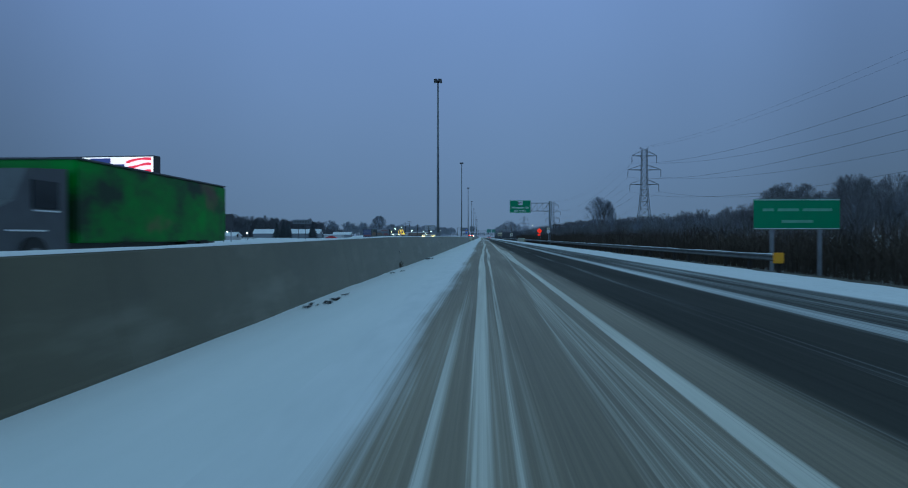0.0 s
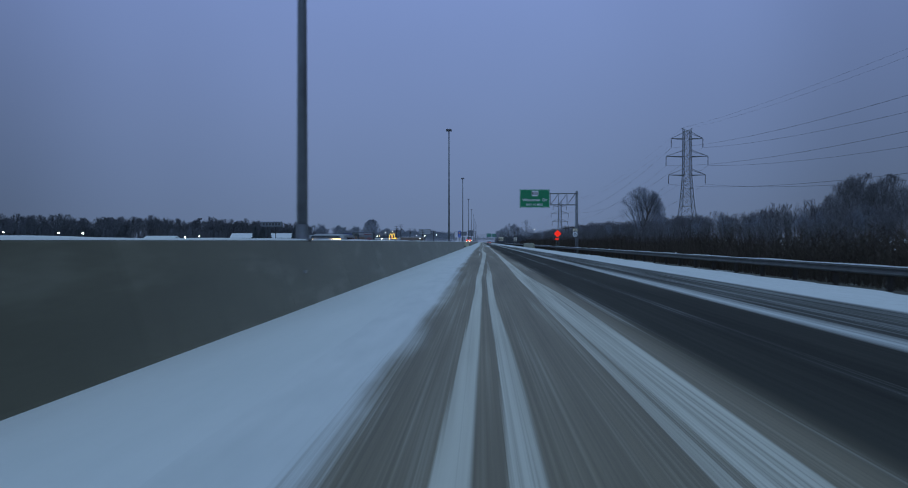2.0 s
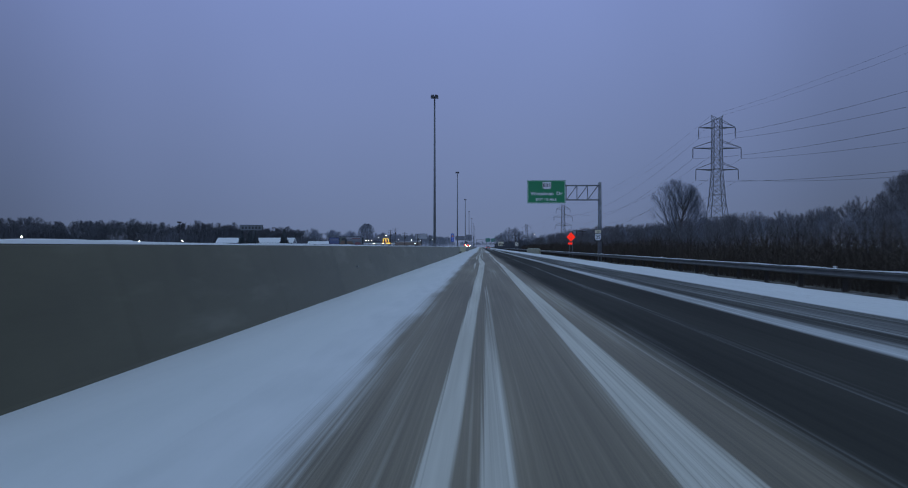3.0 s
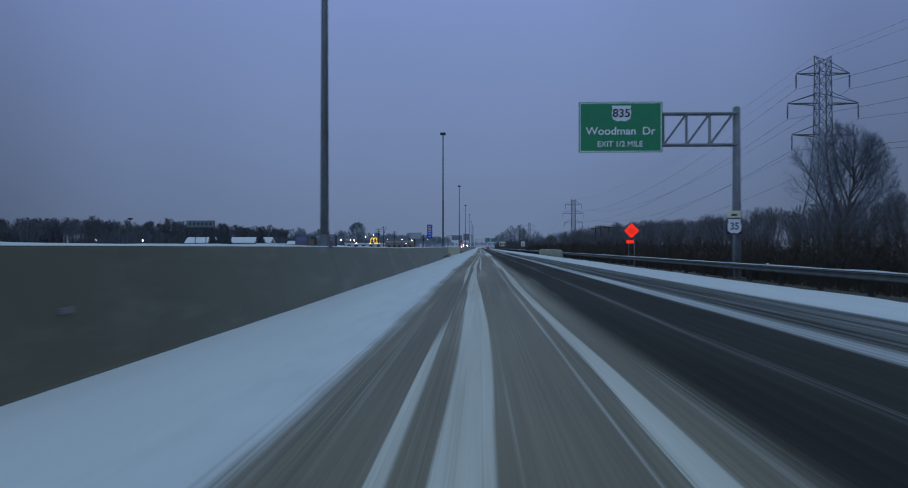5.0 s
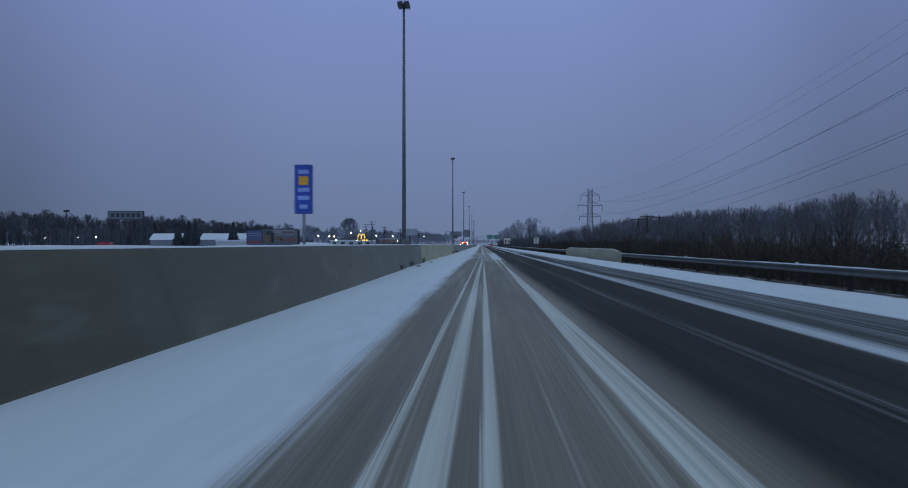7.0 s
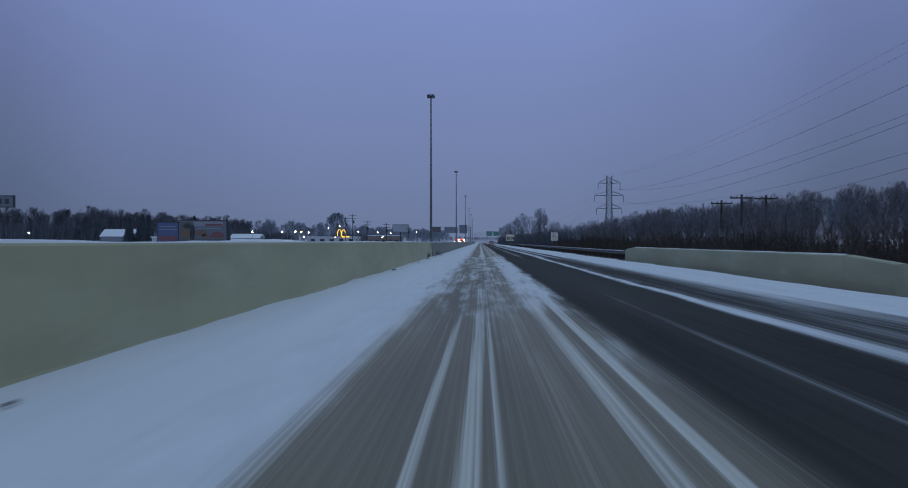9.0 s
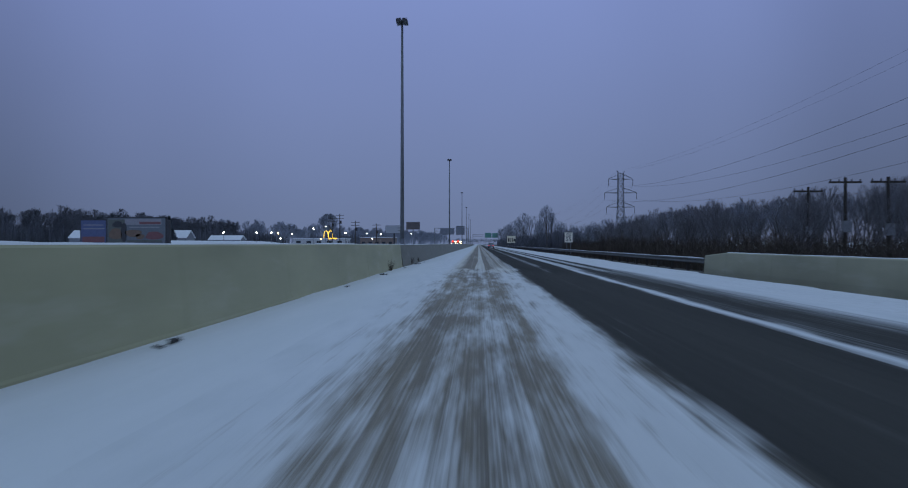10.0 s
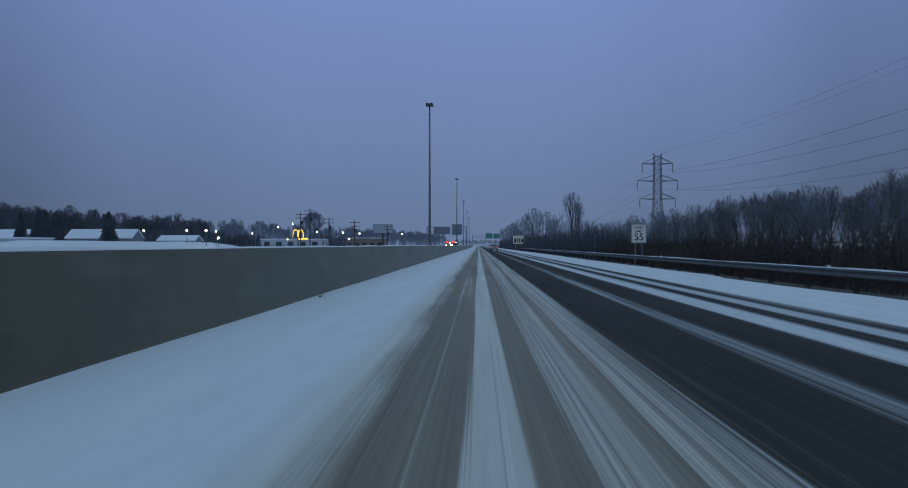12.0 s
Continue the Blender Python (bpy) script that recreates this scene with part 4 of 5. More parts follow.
for row, (x0, tall) in enumerate(((23.5, 0.80), (29.0, 0.96), (36.0, 1.04))):
    y = 22.0 + row * 6.5
    while y < (480 if row < 2 else 430):
        x = x0 + rnd.uniform(-2.4, 2.4)
        h = wood_height(y) * tall * rnd.uniform(0.82, 1.07)
        bare_tree(rnd.choice((WOOD if row < 2 else HAZED) if y < 390 else FAR_HAZED), (x, y, -1.5), h / 10, rnd.uniform(0, 360), "leafless dark tree in a dense roadside wood", "roadside wood", rnd.uniform(-4, 4))
        y += rnd.uniform(4.3, 6.3) * (1.0 if y < 400 else 1.5)
TALL = [bare_tree_mesh(61 + i, 10.0, 0.08, 0.95, 0.0165, TWIG, (18, 10, 6, 3)) for i in range(2)]
for x, y, h in ((93, 236, 19.6), (88, 232, 17.5), (97, 231, 18.6), (91, 226, 16.0), (84, 228, 14.5), (99, 240, 17.0), (80, 224, 12.0), (95, 222, 15.0), (76, 220, 10.5), (102, 228, 16.5),
                (70, 145, 14.6), (67, 138, 13.2), (74, 150, 14.0), (69, 156, 11.5), (77, 143, 14.5), (62, 132, 11.0)):
    bare_tree(rnd.choice(TALL), (x, y, -1.3), h / 10, rnd.uniform(0, 360), "tall full-crowned leafless tree deep in the wood", "roadside wood")
for x, y, h in ((-33.0, 82.0, 4.6), (-35.6, 84.5, 4.2), (-31.2, 83.5, 3.6), (-37.5, 80.5, 3.2)):
    bare_tree(rnd.choice(TALL), (x, y, -0.2), h / 10, rnd.uniform(0, 360), "low bushy leafless tree on snowy ground beyond the opposite carriageway", "verge bushes")
bare_tree(BROAD, (27.1, 177.6, -1.3), 1.19, 40, "tall broad leafless tree standing above the wood", "roadside wood")
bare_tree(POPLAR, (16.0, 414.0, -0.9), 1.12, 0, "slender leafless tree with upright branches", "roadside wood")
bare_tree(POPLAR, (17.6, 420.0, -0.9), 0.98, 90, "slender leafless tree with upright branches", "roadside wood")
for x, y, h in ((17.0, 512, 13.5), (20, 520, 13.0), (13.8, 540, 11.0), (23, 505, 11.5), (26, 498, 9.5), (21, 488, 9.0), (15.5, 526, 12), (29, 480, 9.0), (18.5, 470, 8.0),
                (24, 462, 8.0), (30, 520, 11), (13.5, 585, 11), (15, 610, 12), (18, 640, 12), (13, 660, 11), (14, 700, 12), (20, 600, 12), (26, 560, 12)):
    bare_tree(rnd.choice(FAR_HAZED), (x, y, -0.9), h / 10, rnd.uniform(0, 360), "leafless tree in haze-pale colour close to the far road", "roadside wood")


def joined_wood(name, meshes, places, mat, label):
    """Many trees too deep or far to count, in one mesh; places: x, y, z, size, turn, pick."""
    parts = []
    for trunk, crown in meshes:
        co, ids = [], []
        for me in (trunk, crown):
            n0 = sum(len(c) for c in co)
            co.append(np.array([tuple(v.co) for v in me.vertices]))
            ids.append(np.array([tuple(p.vertices) for p in me.polygons]) + n0)
        parts.append((np.concatenate(co), np.concatenate(ids)))
    V, F, n = [], [], 0
    for x, y, z, size, a, pick in places:
        co, ids = parts[pick % len(parts)]
        m = np.array([[math.cos(a), -math.sin(a), 0], [math.sin(a), math.cos(a), 0], [0, 0, 1]]) * size
        V.append(co @ m.T + np.array([x, y, z]))
        F.append(ids + n)
        n += len(co)
    me = mesh_from(name, np.concatenate(V).tolist(), np.concatenate(F).tolist(), mat)
    tagged(new(name, me), label, "trees", kind="stuff")


def far_tree_line():
    rnd = random.Random(6)
    for row in range(3):
        y = 330.0 + row * 4
        while y < 1500:
            x = float(np.interp(y, [300, 450, 560, 650, 760, 1000, 1500], [-230, -215, -192, -163, -132, -100, -55])) - 12 * row + rnd.uniform(-6, 6)
            h = rnd.uniform(0.8, 1.1) * float(np.interp(y, [300, 500, 560, 590, 680, 800, 1500], [1.24, 1.28, 1.62, 1.74, 1.45, 1.45, 1.9])) * (1 + 0.06 * row)
            h *= 1 + 0.2 * noise.noise((y * 0.017, row * 0.4, 1.7))
            yield x, y, float(np.interp(x, [-300, -160, -45], [1.8, 0.5, 0.0])), h, rnd.uniform(0, 6.28), rnd.randrange(4)
            y += rnd.uniform(4.0, 6.6) if y < 720 else rnd.uniform(12, 19)


def deep_trees():
    rnd = random.Random(16)
    for row in range(3):
        y = 40.0 + 8 * row
        while y < 430:
            yield 42.0 + 6 * row + rnd.uniform(-3, 3), y, -1.4, wood_height(y) * rnd.uniform(0.95, 1.2) * (1.04 + 0.09 * row) / 10, rnd.uniform(0, 6.28), rnd.randrange(2)
            y += rnd.uniform(4.2, 6.2)


def closing_trees():
    rnd = random.Random(26)
    for i in range(34):
        yield -66 + 4.2 * i + rnd.uniform(-2, 2), rnd.uniform(1515, 1590), 0.0, rnd.uniform(0.9, 1.25), rnd.uniform(0, 6.28), rnd.randrange(4)


TREE_LINE = list(far_tree_line())
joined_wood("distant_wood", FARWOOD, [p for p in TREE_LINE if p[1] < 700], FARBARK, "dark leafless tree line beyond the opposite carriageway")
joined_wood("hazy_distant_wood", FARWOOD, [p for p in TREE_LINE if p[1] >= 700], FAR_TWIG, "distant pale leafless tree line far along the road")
# Added pale trees close the horizon gap where only haze stands.
joined_wood("closing_wood", FARWOOD, list(closing_trees()), HAZE_TWIG, "pale leafless trees added across the road's end in place of haze")
DEEP = [bare_tree_mesh(131 + i, 10.0, 0.2, 0.8, 0.032, TWIG, (11, 6, 6), True) for i in range(2)]
joined_wood("deep_wood", DEEP, list(deep_trees()), TWIG, "greyish leafless trees deep inside the roadside wood")
bare_tree(ROUND, (-106.0, 767.0, 0.3), 2.25, 20, "very large rounded leafless tree above the distant tree line", "distant trees")


def brush(name, boxes, count, low, high, mat, seed, label, thick=0.02):
    """Dense dead undergrowth of thin stems and side shoots."""
    rnd = random.Random(seed)
    V, F = [], []
    for x0, x1, y0, y1, z0, share in boxes:
        for _ in range(int(count * share)):
            x, y = rnd.uniform(x0, x1), rnd.uniform(y0, y1)
            h = rnd.uniform(low, high) * (0.7 + 0.5 * noise.noise((x * 0.2, y * 0.12, 3.0)) + 0.3)
            p = Vector((x, y, z0))
            tip = p + Vector((rnd.uniform(-0.5, 0.5), rnd.uniform(-0.5, 0.5), h))
            side = Vector((rnd.uniform(0.5, 1), rnd.uniform(-0.7, 0.7), 0)).normalized()
            ribbon(V, F, p, tip, thick, side)
            for k in (0.45, 0.65, 0.8):
                a = p.lerp(tip, k)
                b = a + Vector((rnd.uniform(-0.7, 0.7), rnd.uniform(-0.7, 0.7), rnd.uniform(0.25, 0.8)))
                ribbon(V, F, a, b, thick * 0.75, side)
    ob = new(name, mesh_from(name, V, F, mat))
    return tagged(ob, label, "undergrowth", kind="stuff")


brush("undergrowth", [(17.5, 22, 12, 400, -1.1, 0.45), (22, 32, 18, 400, -1.5, 0.55)], 24000, 1.4, 3.2, BRUSH, 8, "dense dark dead brush at the foot of the wood", 0.023)
brush("thicket", [(27, 44, 25, 420, -1.5, 1.0)], 14000, 1.8, 3.6, BRUSH, 12, "tall dark thicket inside the wood")
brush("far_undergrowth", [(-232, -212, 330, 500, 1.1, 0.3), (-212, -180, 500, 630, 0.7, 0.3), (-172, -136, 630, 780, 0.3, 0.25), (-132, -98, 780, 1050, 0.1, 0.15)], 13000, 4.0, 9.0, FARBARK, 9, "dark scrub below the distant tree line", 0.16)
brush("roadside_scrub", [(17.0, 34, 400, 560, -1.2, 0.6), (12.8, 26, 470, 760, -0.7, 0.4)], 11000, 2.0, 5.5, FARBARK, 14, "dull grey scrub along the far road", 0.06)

# ---- beyond the opposite carriageway ----
BRICK_WALL = plain("dull_brown_wall", (0.20, 0.15, 0.12), 0.9)
PALE_WALL = plain("pale_siding", (0.45, 0.45, 0.44), 0.8)
DULL_WALL = plain("dull_grey_siding", (0.22, 0.23, 0.245), 0.8)
GLASS = plain("dark_window_glass", (0.03, 0.035, 0.04), 0.12)
LAMP_WHITE = glow("lit_white_lamp", (1.0, 0.93, 0.78), 14.0)
LAMP_AMBER = glow("lit_amber_lamp", (1.0, 0.72, 0.30), 9.0)
LAMP_YELLOW = glow("lit_yellow_sign", (1.0, 0.62, 0.06), 1.6)


def store(x, y, w, d, h, mat, label, glazed=True):
    """A low commercial building with a snow-covered flat roof."""
    g = empty("building", (x, y, 0.0), label, "building")
    part("wall", boxed(-w / 2, w / 2, -d / 2, d / 2, -0.5, h), mat, g)
    part("roof", boxed(-w / 2 - 0.3, w / 2 + 0.3, -d / 2 - 0.3, d / 2 + 0.3, h, h + 0.28, 0.05), SNOW, g, "snow-covered flat roof")
    if not glazed:
        part("side_door", boxed(w / 2 + 0.01, w / 2 + 0.06, -0.5, 0.5, 0.0, 2.0), DULL_WALL, g)
        return g
    n = max(2, int(w / 4))
    for i in range(n):
        cx = -w / 2 + w * (i + 0.5) / n
        win = part("window", boxed(cx - 1.0, cx + 1.0, -d / 2 - 0.06, -d / 2 - 0.01, 0.9, min(h - 0.5, 2.6)), GLASS, g)
    n = max(2, int(d / 5))
    for i in range(n):
        cy = -d / 2 + d * (i + 0.5) / n
        part("window", boxed(w / 2 + 0.01, w / 2 + 0.06, cy - 1.2, cy + 1.2, 0.9, min(h - 0.5, 2.6)), GLASS, g)
    return g


def house(x, y, w, d, eave, ridge, mat, label, turn=0.0):
    g = empty("house", (x, y, 0.2), label, "house", turn=turn)
    part("wall", prism(bmesh.new(), [(-w / 2, -0.5), (w / 2, -0.5), (w / 2, eave), (0, ridge - 0.1), (-w / 2, eave)], -d / 2, d / 2), mat, g)
    for s in (-1, 1):
        bm = bmesh.new()
        prism(bm, [(0, ridge), (s * (w / 2 + 0.4), eave - 0.2), (s * (w / 2 + 0.4), eave + 0.05), (0, ridge + 0.25)], -d / 2 - 0.4, d / 2 + 0.4)
        part("roof", bm, SNOW, g, "snow-covered roof slope")
    for i in range(3):
        cy = -d / 2 + d * (i + 0.5) / 3
        part("window", boxed(w / 2 + 0.01, w / 2 + 0.05, cy - 0.5, cy + 0.5, min(0.9, eave - 0.9), min(2.0, eave - 0.2)), GLASS, g)
    part("window", boxed(-0.6, 0.6, -d / 2 - 0.05, -d / 2 - 0.01, 0.9, 2.0), GLASS, g)
    return g


store(-84.0, 420.5, 10, 8, 2.45, PALE_WALL, "low white building with a snow-covered flat roof", False)
house(-83, 239, 6.5, 7.2, 1.5, 2.35, PALE_WALL, "small low pale hall with a snow-covered gable roof", 90)
house(-159.8, 546, 9, 15.6, 3.6, 6.5, DULL_WALL, "long grey house with a broad snow-covered gable roof", 90)
store(-68, 565, 22, 14, 3.4, PALE_WALL, "wide pale shop with a snowy flat roof")
store(-60, 690, 20, 16, 5.0, BRICK_WALL, "brown block far along the road")
house(-129.6, 544, 9, 22.8, 3.6, 6.5, DULL_WALL, "long grey house with a broad snow-covered roof", 90)
house(-101.5, 540, 7, 12.5, 2.8, 4.3, DULL_WALL, "low grey house with a snow-covered gable roof", 90)


def conifer_mesh(seed, H, R):
    rnd = random.Random(seed)
    V, F = [], []
    for i in range(1500):
        k = rnd.random() ** 0.7
        z = 0.6 + (H - 0.7) * k
        reach = R * (1 - k) * rnd.uniform(0.55, 1.08) + 0.12
        t = rnd.uniform(0, 2 * math.pi)
        out = Vector((math.cos(t), math.sin(t), 0))
        side = Vector((-math.sin(t), math.cos(t), rnd.uniform(-0.2, 0.2)))
        p = out * (reach * 0.35) + Vector((0, 0, z + 0.15))
        q = out * reach + Vector((0, 0, z - 0.32 * reach * rnd.uniform(0.4, 1.2)))
        ribbon(V, F, p, q, 0.16 + 0.10 * (1 - k), side)
        ribbon(V, F, p.lerp(q, 0.5), q + side * rnd.uniform(-0.5, 0.5) + Vector((0, 0, -0.1)), 0.12, out)
    tv, tf = [], []
    limb(tv, tf, [Vector((0, 0, -0.4)), Vector((0, 0, H * 0.5)), Vector((0, 0, H))], 0.2, 0.02, 6)
    return mesh_from("trunk", tv, tf, BARK), mesh_from("crown", V, F, NEEDLE)


FIR = [conifer_mesh(3, 8.0, 2.7), conifer_mesh(4, 8.0, 2.2)]
for i, (x, y, h) in enumerate(((-120.8, 529, 12.2), (-144.0, 519, 11.6), (-139.9, 522, 12.8), (-135.4, 518, 12.2), (-304, 647, 21))):
    g = empty("fir_tree", (x, y, 0.1), "dark dense conical fir tree on snowy ground", "tree", "fir trees")
    g.matrix_basis = pose(x, y, 0.1, 0, 0, 37 * i) @ Matrix.Scale(h / 8, 4)
    part("trunk", FIR[i % 2][0], BARK, g)
    part("crown", FIR[i % 2][1], NEEDLE, g)


def billboard(x, y, z0, w, h, turn, faces, label, legs, frame_mat=None, depth=0.5, catwalk=True):
    """A flat hoarding; faces: (x0, x1, z0, z1, material, name) as shares of the panel."""
    g = empty("billboard", (x, y, 0.0), label, "billboard", turn=turn)
    fm = frame_mat or DARK
    body = part("frame", boxed(-w / 2 - 0.15, w / 2 + 0.15, 0.0, depth, z0 - 0.15, z0 + h + 0.15, 0.03), fm, g)
    for k, (a, b, c, d, mat, nm) in enumerate(faces):
        lift = 0.012 + 0.006 * k
        part(nm, boxed(-w / 2 + a * w, -w / 2 + b * w, -lift, -lift + 0.006, z0 + c * h, z0 + d * h), mat, body)
    for lx in legs:
        part("column", tubed((lx, depth / 2, -0.5), (lx, depth / 2, z0 - 0.1), 0.45 if len(legs) == 1 else 0.12, None, 12), fm, g)
    if catwalk:
        part("catwalk", boxed(-w / 2 - 0.2, w / 2 + 1.6, -1.1, -0.2, z0 - 1.0, z0 - 0.92), fm, g)
        for i in range(6):
            xx = -w / 2 + (w + 1.4) * i / 5
            part("bracket", boxed(xx - 0.04, xx + 0.04, -1.1, 0.0, z0 - 1.06, z0 - 1.0), fm, g)
    return g


LED_WHITE = glow("lit_screen_white", (1.0, 0.93, 0.97), 0.95)
LED_RED = glow("lit_screen_red", (0.75, 0.03, 0.07), 0.9)
LED_BLUE = glow("lit_screen_blue", (0.03, 0.04, 0.16), 0.8)
LED_TEAL = glow("lit_screen_cyan", (0.08, 0.45, 0.75), 0.8)
LED_DARK = glow("lit_screen_dark", (0.03, 0.03, 0.04), 0.5)
LED_PINK = glow("lit_screen_pale_pink", (1.0, 0.80, 0.86), 0.9)
LED_GREY = glow("lit_screen_grey", (0.22, 0.15, 0.18), 0.8)
screen = [(0.0, 1.0, 0.0, 1.0, LED_WHITE, "screen"), (0.40, 0.985, 0.02, 0.98, LED_PINK, "picture"),
          (0.405, 0.60, 0.78, 0.97, LED_BLUE, "dark_canton"), (0.41, 0.55, 0.25, 0.56, LED_TEAL, "cyan_patch"),
          (0.46, 0.76, 0.10, 0.48, LED_DARK, "dark_vehicle_shape"), (0.50, 0.73, 0.48, 0.80, LED_BLUE, "blue_cab_shape"), (0.52, 0.71, 0.62, 0.76, LED_GREY, "grey_windscreen"),
          (0.49, 0.75, 0.40, 0.44, LED_WHITE, "pale_band"), (0.52, 0.60, 0.02, 0.14, LED_WHITE, "pale_gap"), (0.64, 0.70, 0.02, 0.14, LED_WHITE, "pale_gap"),
          (0.04, 0.36, 0.44, 0.62, LED_GREY, "letter_bar"), (0.03, 0.13, 0.14, 0.26, LED_GREY, "letter_bar"), (0.25, 0.37, 0.14, 0.26, LED_GREY, "letter_bar"), (0.08, 0.2, 0.70, 0.77, LED_RED, "letter_bar")]
led = billboard(-49.6, 94.5, 6.9, 14.6, 4.6, -6, screen, "lit digital billboard with a red striped picture on one column", [-2.0], depth=1.5)
for i in range(6):
    stripe = bmesh.new()
    rows = []
    for k in range(15):
        u = k / 14
        x = 7.3 * (0.50 + 0.47 * u) if i > 3 else 7.3 * (0.56 + 0.41 * u)
        z = 7.15 + 0.76 * i + (0.14 * math.sin(5.5 * u + i) + (0.5 * u - 0.25 if i > 3 else 0.0)) * 0.8
        rows.append((stripe.verts.new((x, -0.105, z)), stripe.verts.new((x, -0.105, min(z + 0.30 + 0.05 * math.sin(9 * u), 11.42)))))
    for (a, b), (c, d) in zip(rows, rows[1:]):
        stripe.faces.new((a, c, d, b))
    part("red_stripe", stripe, LED_RED, led)
part("apron", boxed(-7.4, 7.4, 0.2, 0.9, 5.75, 6.74, 0.03), DARK, led)
part("name_plate", boxed(-3.0, 0.4, 0.1, 0.19, 5.95, 6.5, 0.02), LED_WHITE, led, "lit white name plate")
for z in (6.3, 6.75, 7.2):
    part("rail", boxed(-7.2, 9.0, -1.12, -1.08, z - 1.0, z - 0.96), DARK, led)
PANEL_BLUE = plain("printed_blue", (0.07, 0.09, 0.18), 0.5)
PANEL_RED = plain("printed_red", (0.17, 0.065, 0.065), 0.5)
PANEL_GREEN = plain("printed_green", (0.09, 0.10, 0.08), 0.5)
PANEL_PALE = plain("printed_pale", (0.24, 0.23, 0.24), 0.5)
billboard(-53.1, 342, 1.35, 3.5, 3.2, 0, [(0, 1, 0, 1, PANEL_BLUE, "print"), (0.1, 0.9, 0.78, 0.82, PANEL_PALE, "letter_bar"), (0.1, 0.95, 0.62, 0.66, PANEL_PALE, "letter_bar"), (0.05, 0.95, 0.05, 0.3, PANEL_RED, "print_band")],
          "low blue printed billboard with pale bars", [-1.3, 1.3], catwalk=False)
PANEL_GREY = plain("printed_grey", (0.12, 0.135, 0.145), 0.5)
PANEL_OCHRE = plain("printed_ochre", (0.15, 0.095, 0.06), 0.5)
hoarding = billboard(-47.05, 342, 1.35, 8.1, 3.5, 0, [(0, 1, 0, 1, PANEL_GREY, "print"), (0.01, 0.30, 0.02, 0.95, PANEL_GREEN, "print_patch"), (0.30, 0.93, 0.74, 0.97, PANEL_PALE, "print_patch"), (0.55, 0.92, 0.76, 0.86, PANEL_RED, "letter_bar"),
          (0.38, 0.9, 0.62, 0.66, PANEL_PALE, "letter_bar"), (0.34, 0.94, 0.06, 0.13, PANEL_GREEN, "print_band")], "low printed billboard in grey, green, ochre and red", [-2.8, 2.8], catwalk=False)
for cx, cz, rx, rz, mat in ((-2.9, 2.7, 0.9, 0.85, PANEL_OCHRE), (-0.4, 2.75, 1.15, 0.55, PANEL_OCHRE), (0.5, 2.3, 0.6, 0.4, PANEL_OCHRE), (2.5, 2.45, 1.2, 0.62, PANEL_RED), (-1.75, 2.9, 0.4, 1.5, DARK), (-2.6, 4.0, 0.7, 0.5, DARK)):
    blot = bmesh.new()
    ring = [blot.verts.new((cx + rx * math.cos(a) * (1 + 0.15 * math.sin(3 * a + cx)), -0.062, cz + rz * math.sin(a) * (1 + 0.12 * math.cos(2 * a)))) for a in (math.tau * k / 18 for k in range(18))]
    blot.faces.new(ring)
    part("print_patch", blot, mat, hoarding)
part("post", boxed(4.22, 4.62, 0.0, 0.5, -0.5, 4.6, 0.03), DARK, hoarding)
billboard(-82.9, 340, 7.25, 8.2, 1.75, 0, [(0, 1, 0, 1, PANEL_GREY, "panel")] + [(0.08 + 0.15 * i, 0.17 + 0.15 * i, 0.25, 0.75, DARK, "letter_bar") for i in range(6)],
          "grey pylon sign with dark unreadable letters", [-1.6, 1.6], catwalk=False)
billboard(-45, 640, 7.0, 9, 4.0, 0, [(0, 1, 0, 1, GREY_BACK, "panel")], "dark distant billboard on one column", [0.0], catwalk=False)


def arch_sign():
    g = empty("restaurant_sign", (-57.3, 524.8, 0.0), "lit yellow double-arch restaurant sign on a pole", "sign")
    part("pole", tubed((0, 0, -0.5), (0, 0, 3.9), 0.18, 0.18, 10), DARK, g)
    bm = bmesh.new()
    for c in (-0.85, 0.85):
        last = None
        for i in range(13):
            t = math.pi * i / 12
            p = Vector((c - 0.85 * math.cos(t), 0, 3.7 + 2.6 * math.sin(t) ** 0.7))
            if last is not None:
                tube(bm, last, p, 0.13, 0.13, 6)
            last = p
    part("arches", bm, LAMP_YELLOW, g, "lit yellow arches")
    part("message_board", boxed(0.1, 3.2, -0.1, 0.1, 3.15, 3.6, 0.03), LAMP_YELLOW, g)


arch_sign()


def utility_pole(x, y, h):
    g = empty("utility_pole", (x, y, -0.3), "dark wooden utility pole with crossarms", "utility pole", "utility poles")
    part("pole", tubed((0, 0, -0.5), (0, 0, h), 0.2, 0.13, 8), POST, g)
    for z in (h - 0.6, h - 1.7):
        part("crossarm", boxed(-1.5, 1.5, -0.06, 0.06, z - 0.07, z + 0.07), POST, g)
        for xx in (-1.35, -0.6, 0.6, 1.35):
            part("insulator", tubed((xx, 0, z + 0.07), (xx, 0, z + 0.25), 0.05, 0.04, 6), DARK, g)
    part("transformer", tubed((0.42, 0, h - 3.6), (0.42, 0, h - 2.5), 0.27, 0.27, 10), DARK, g)


for x, y, h in ((-50.1, 510, 12.5), (-44.4, 510, 10.0), (-36.9, 511, 9.0), (-52.7, 509, 11.4), (-33, 560, 9.0)):
    utility_pole(x, y, h)


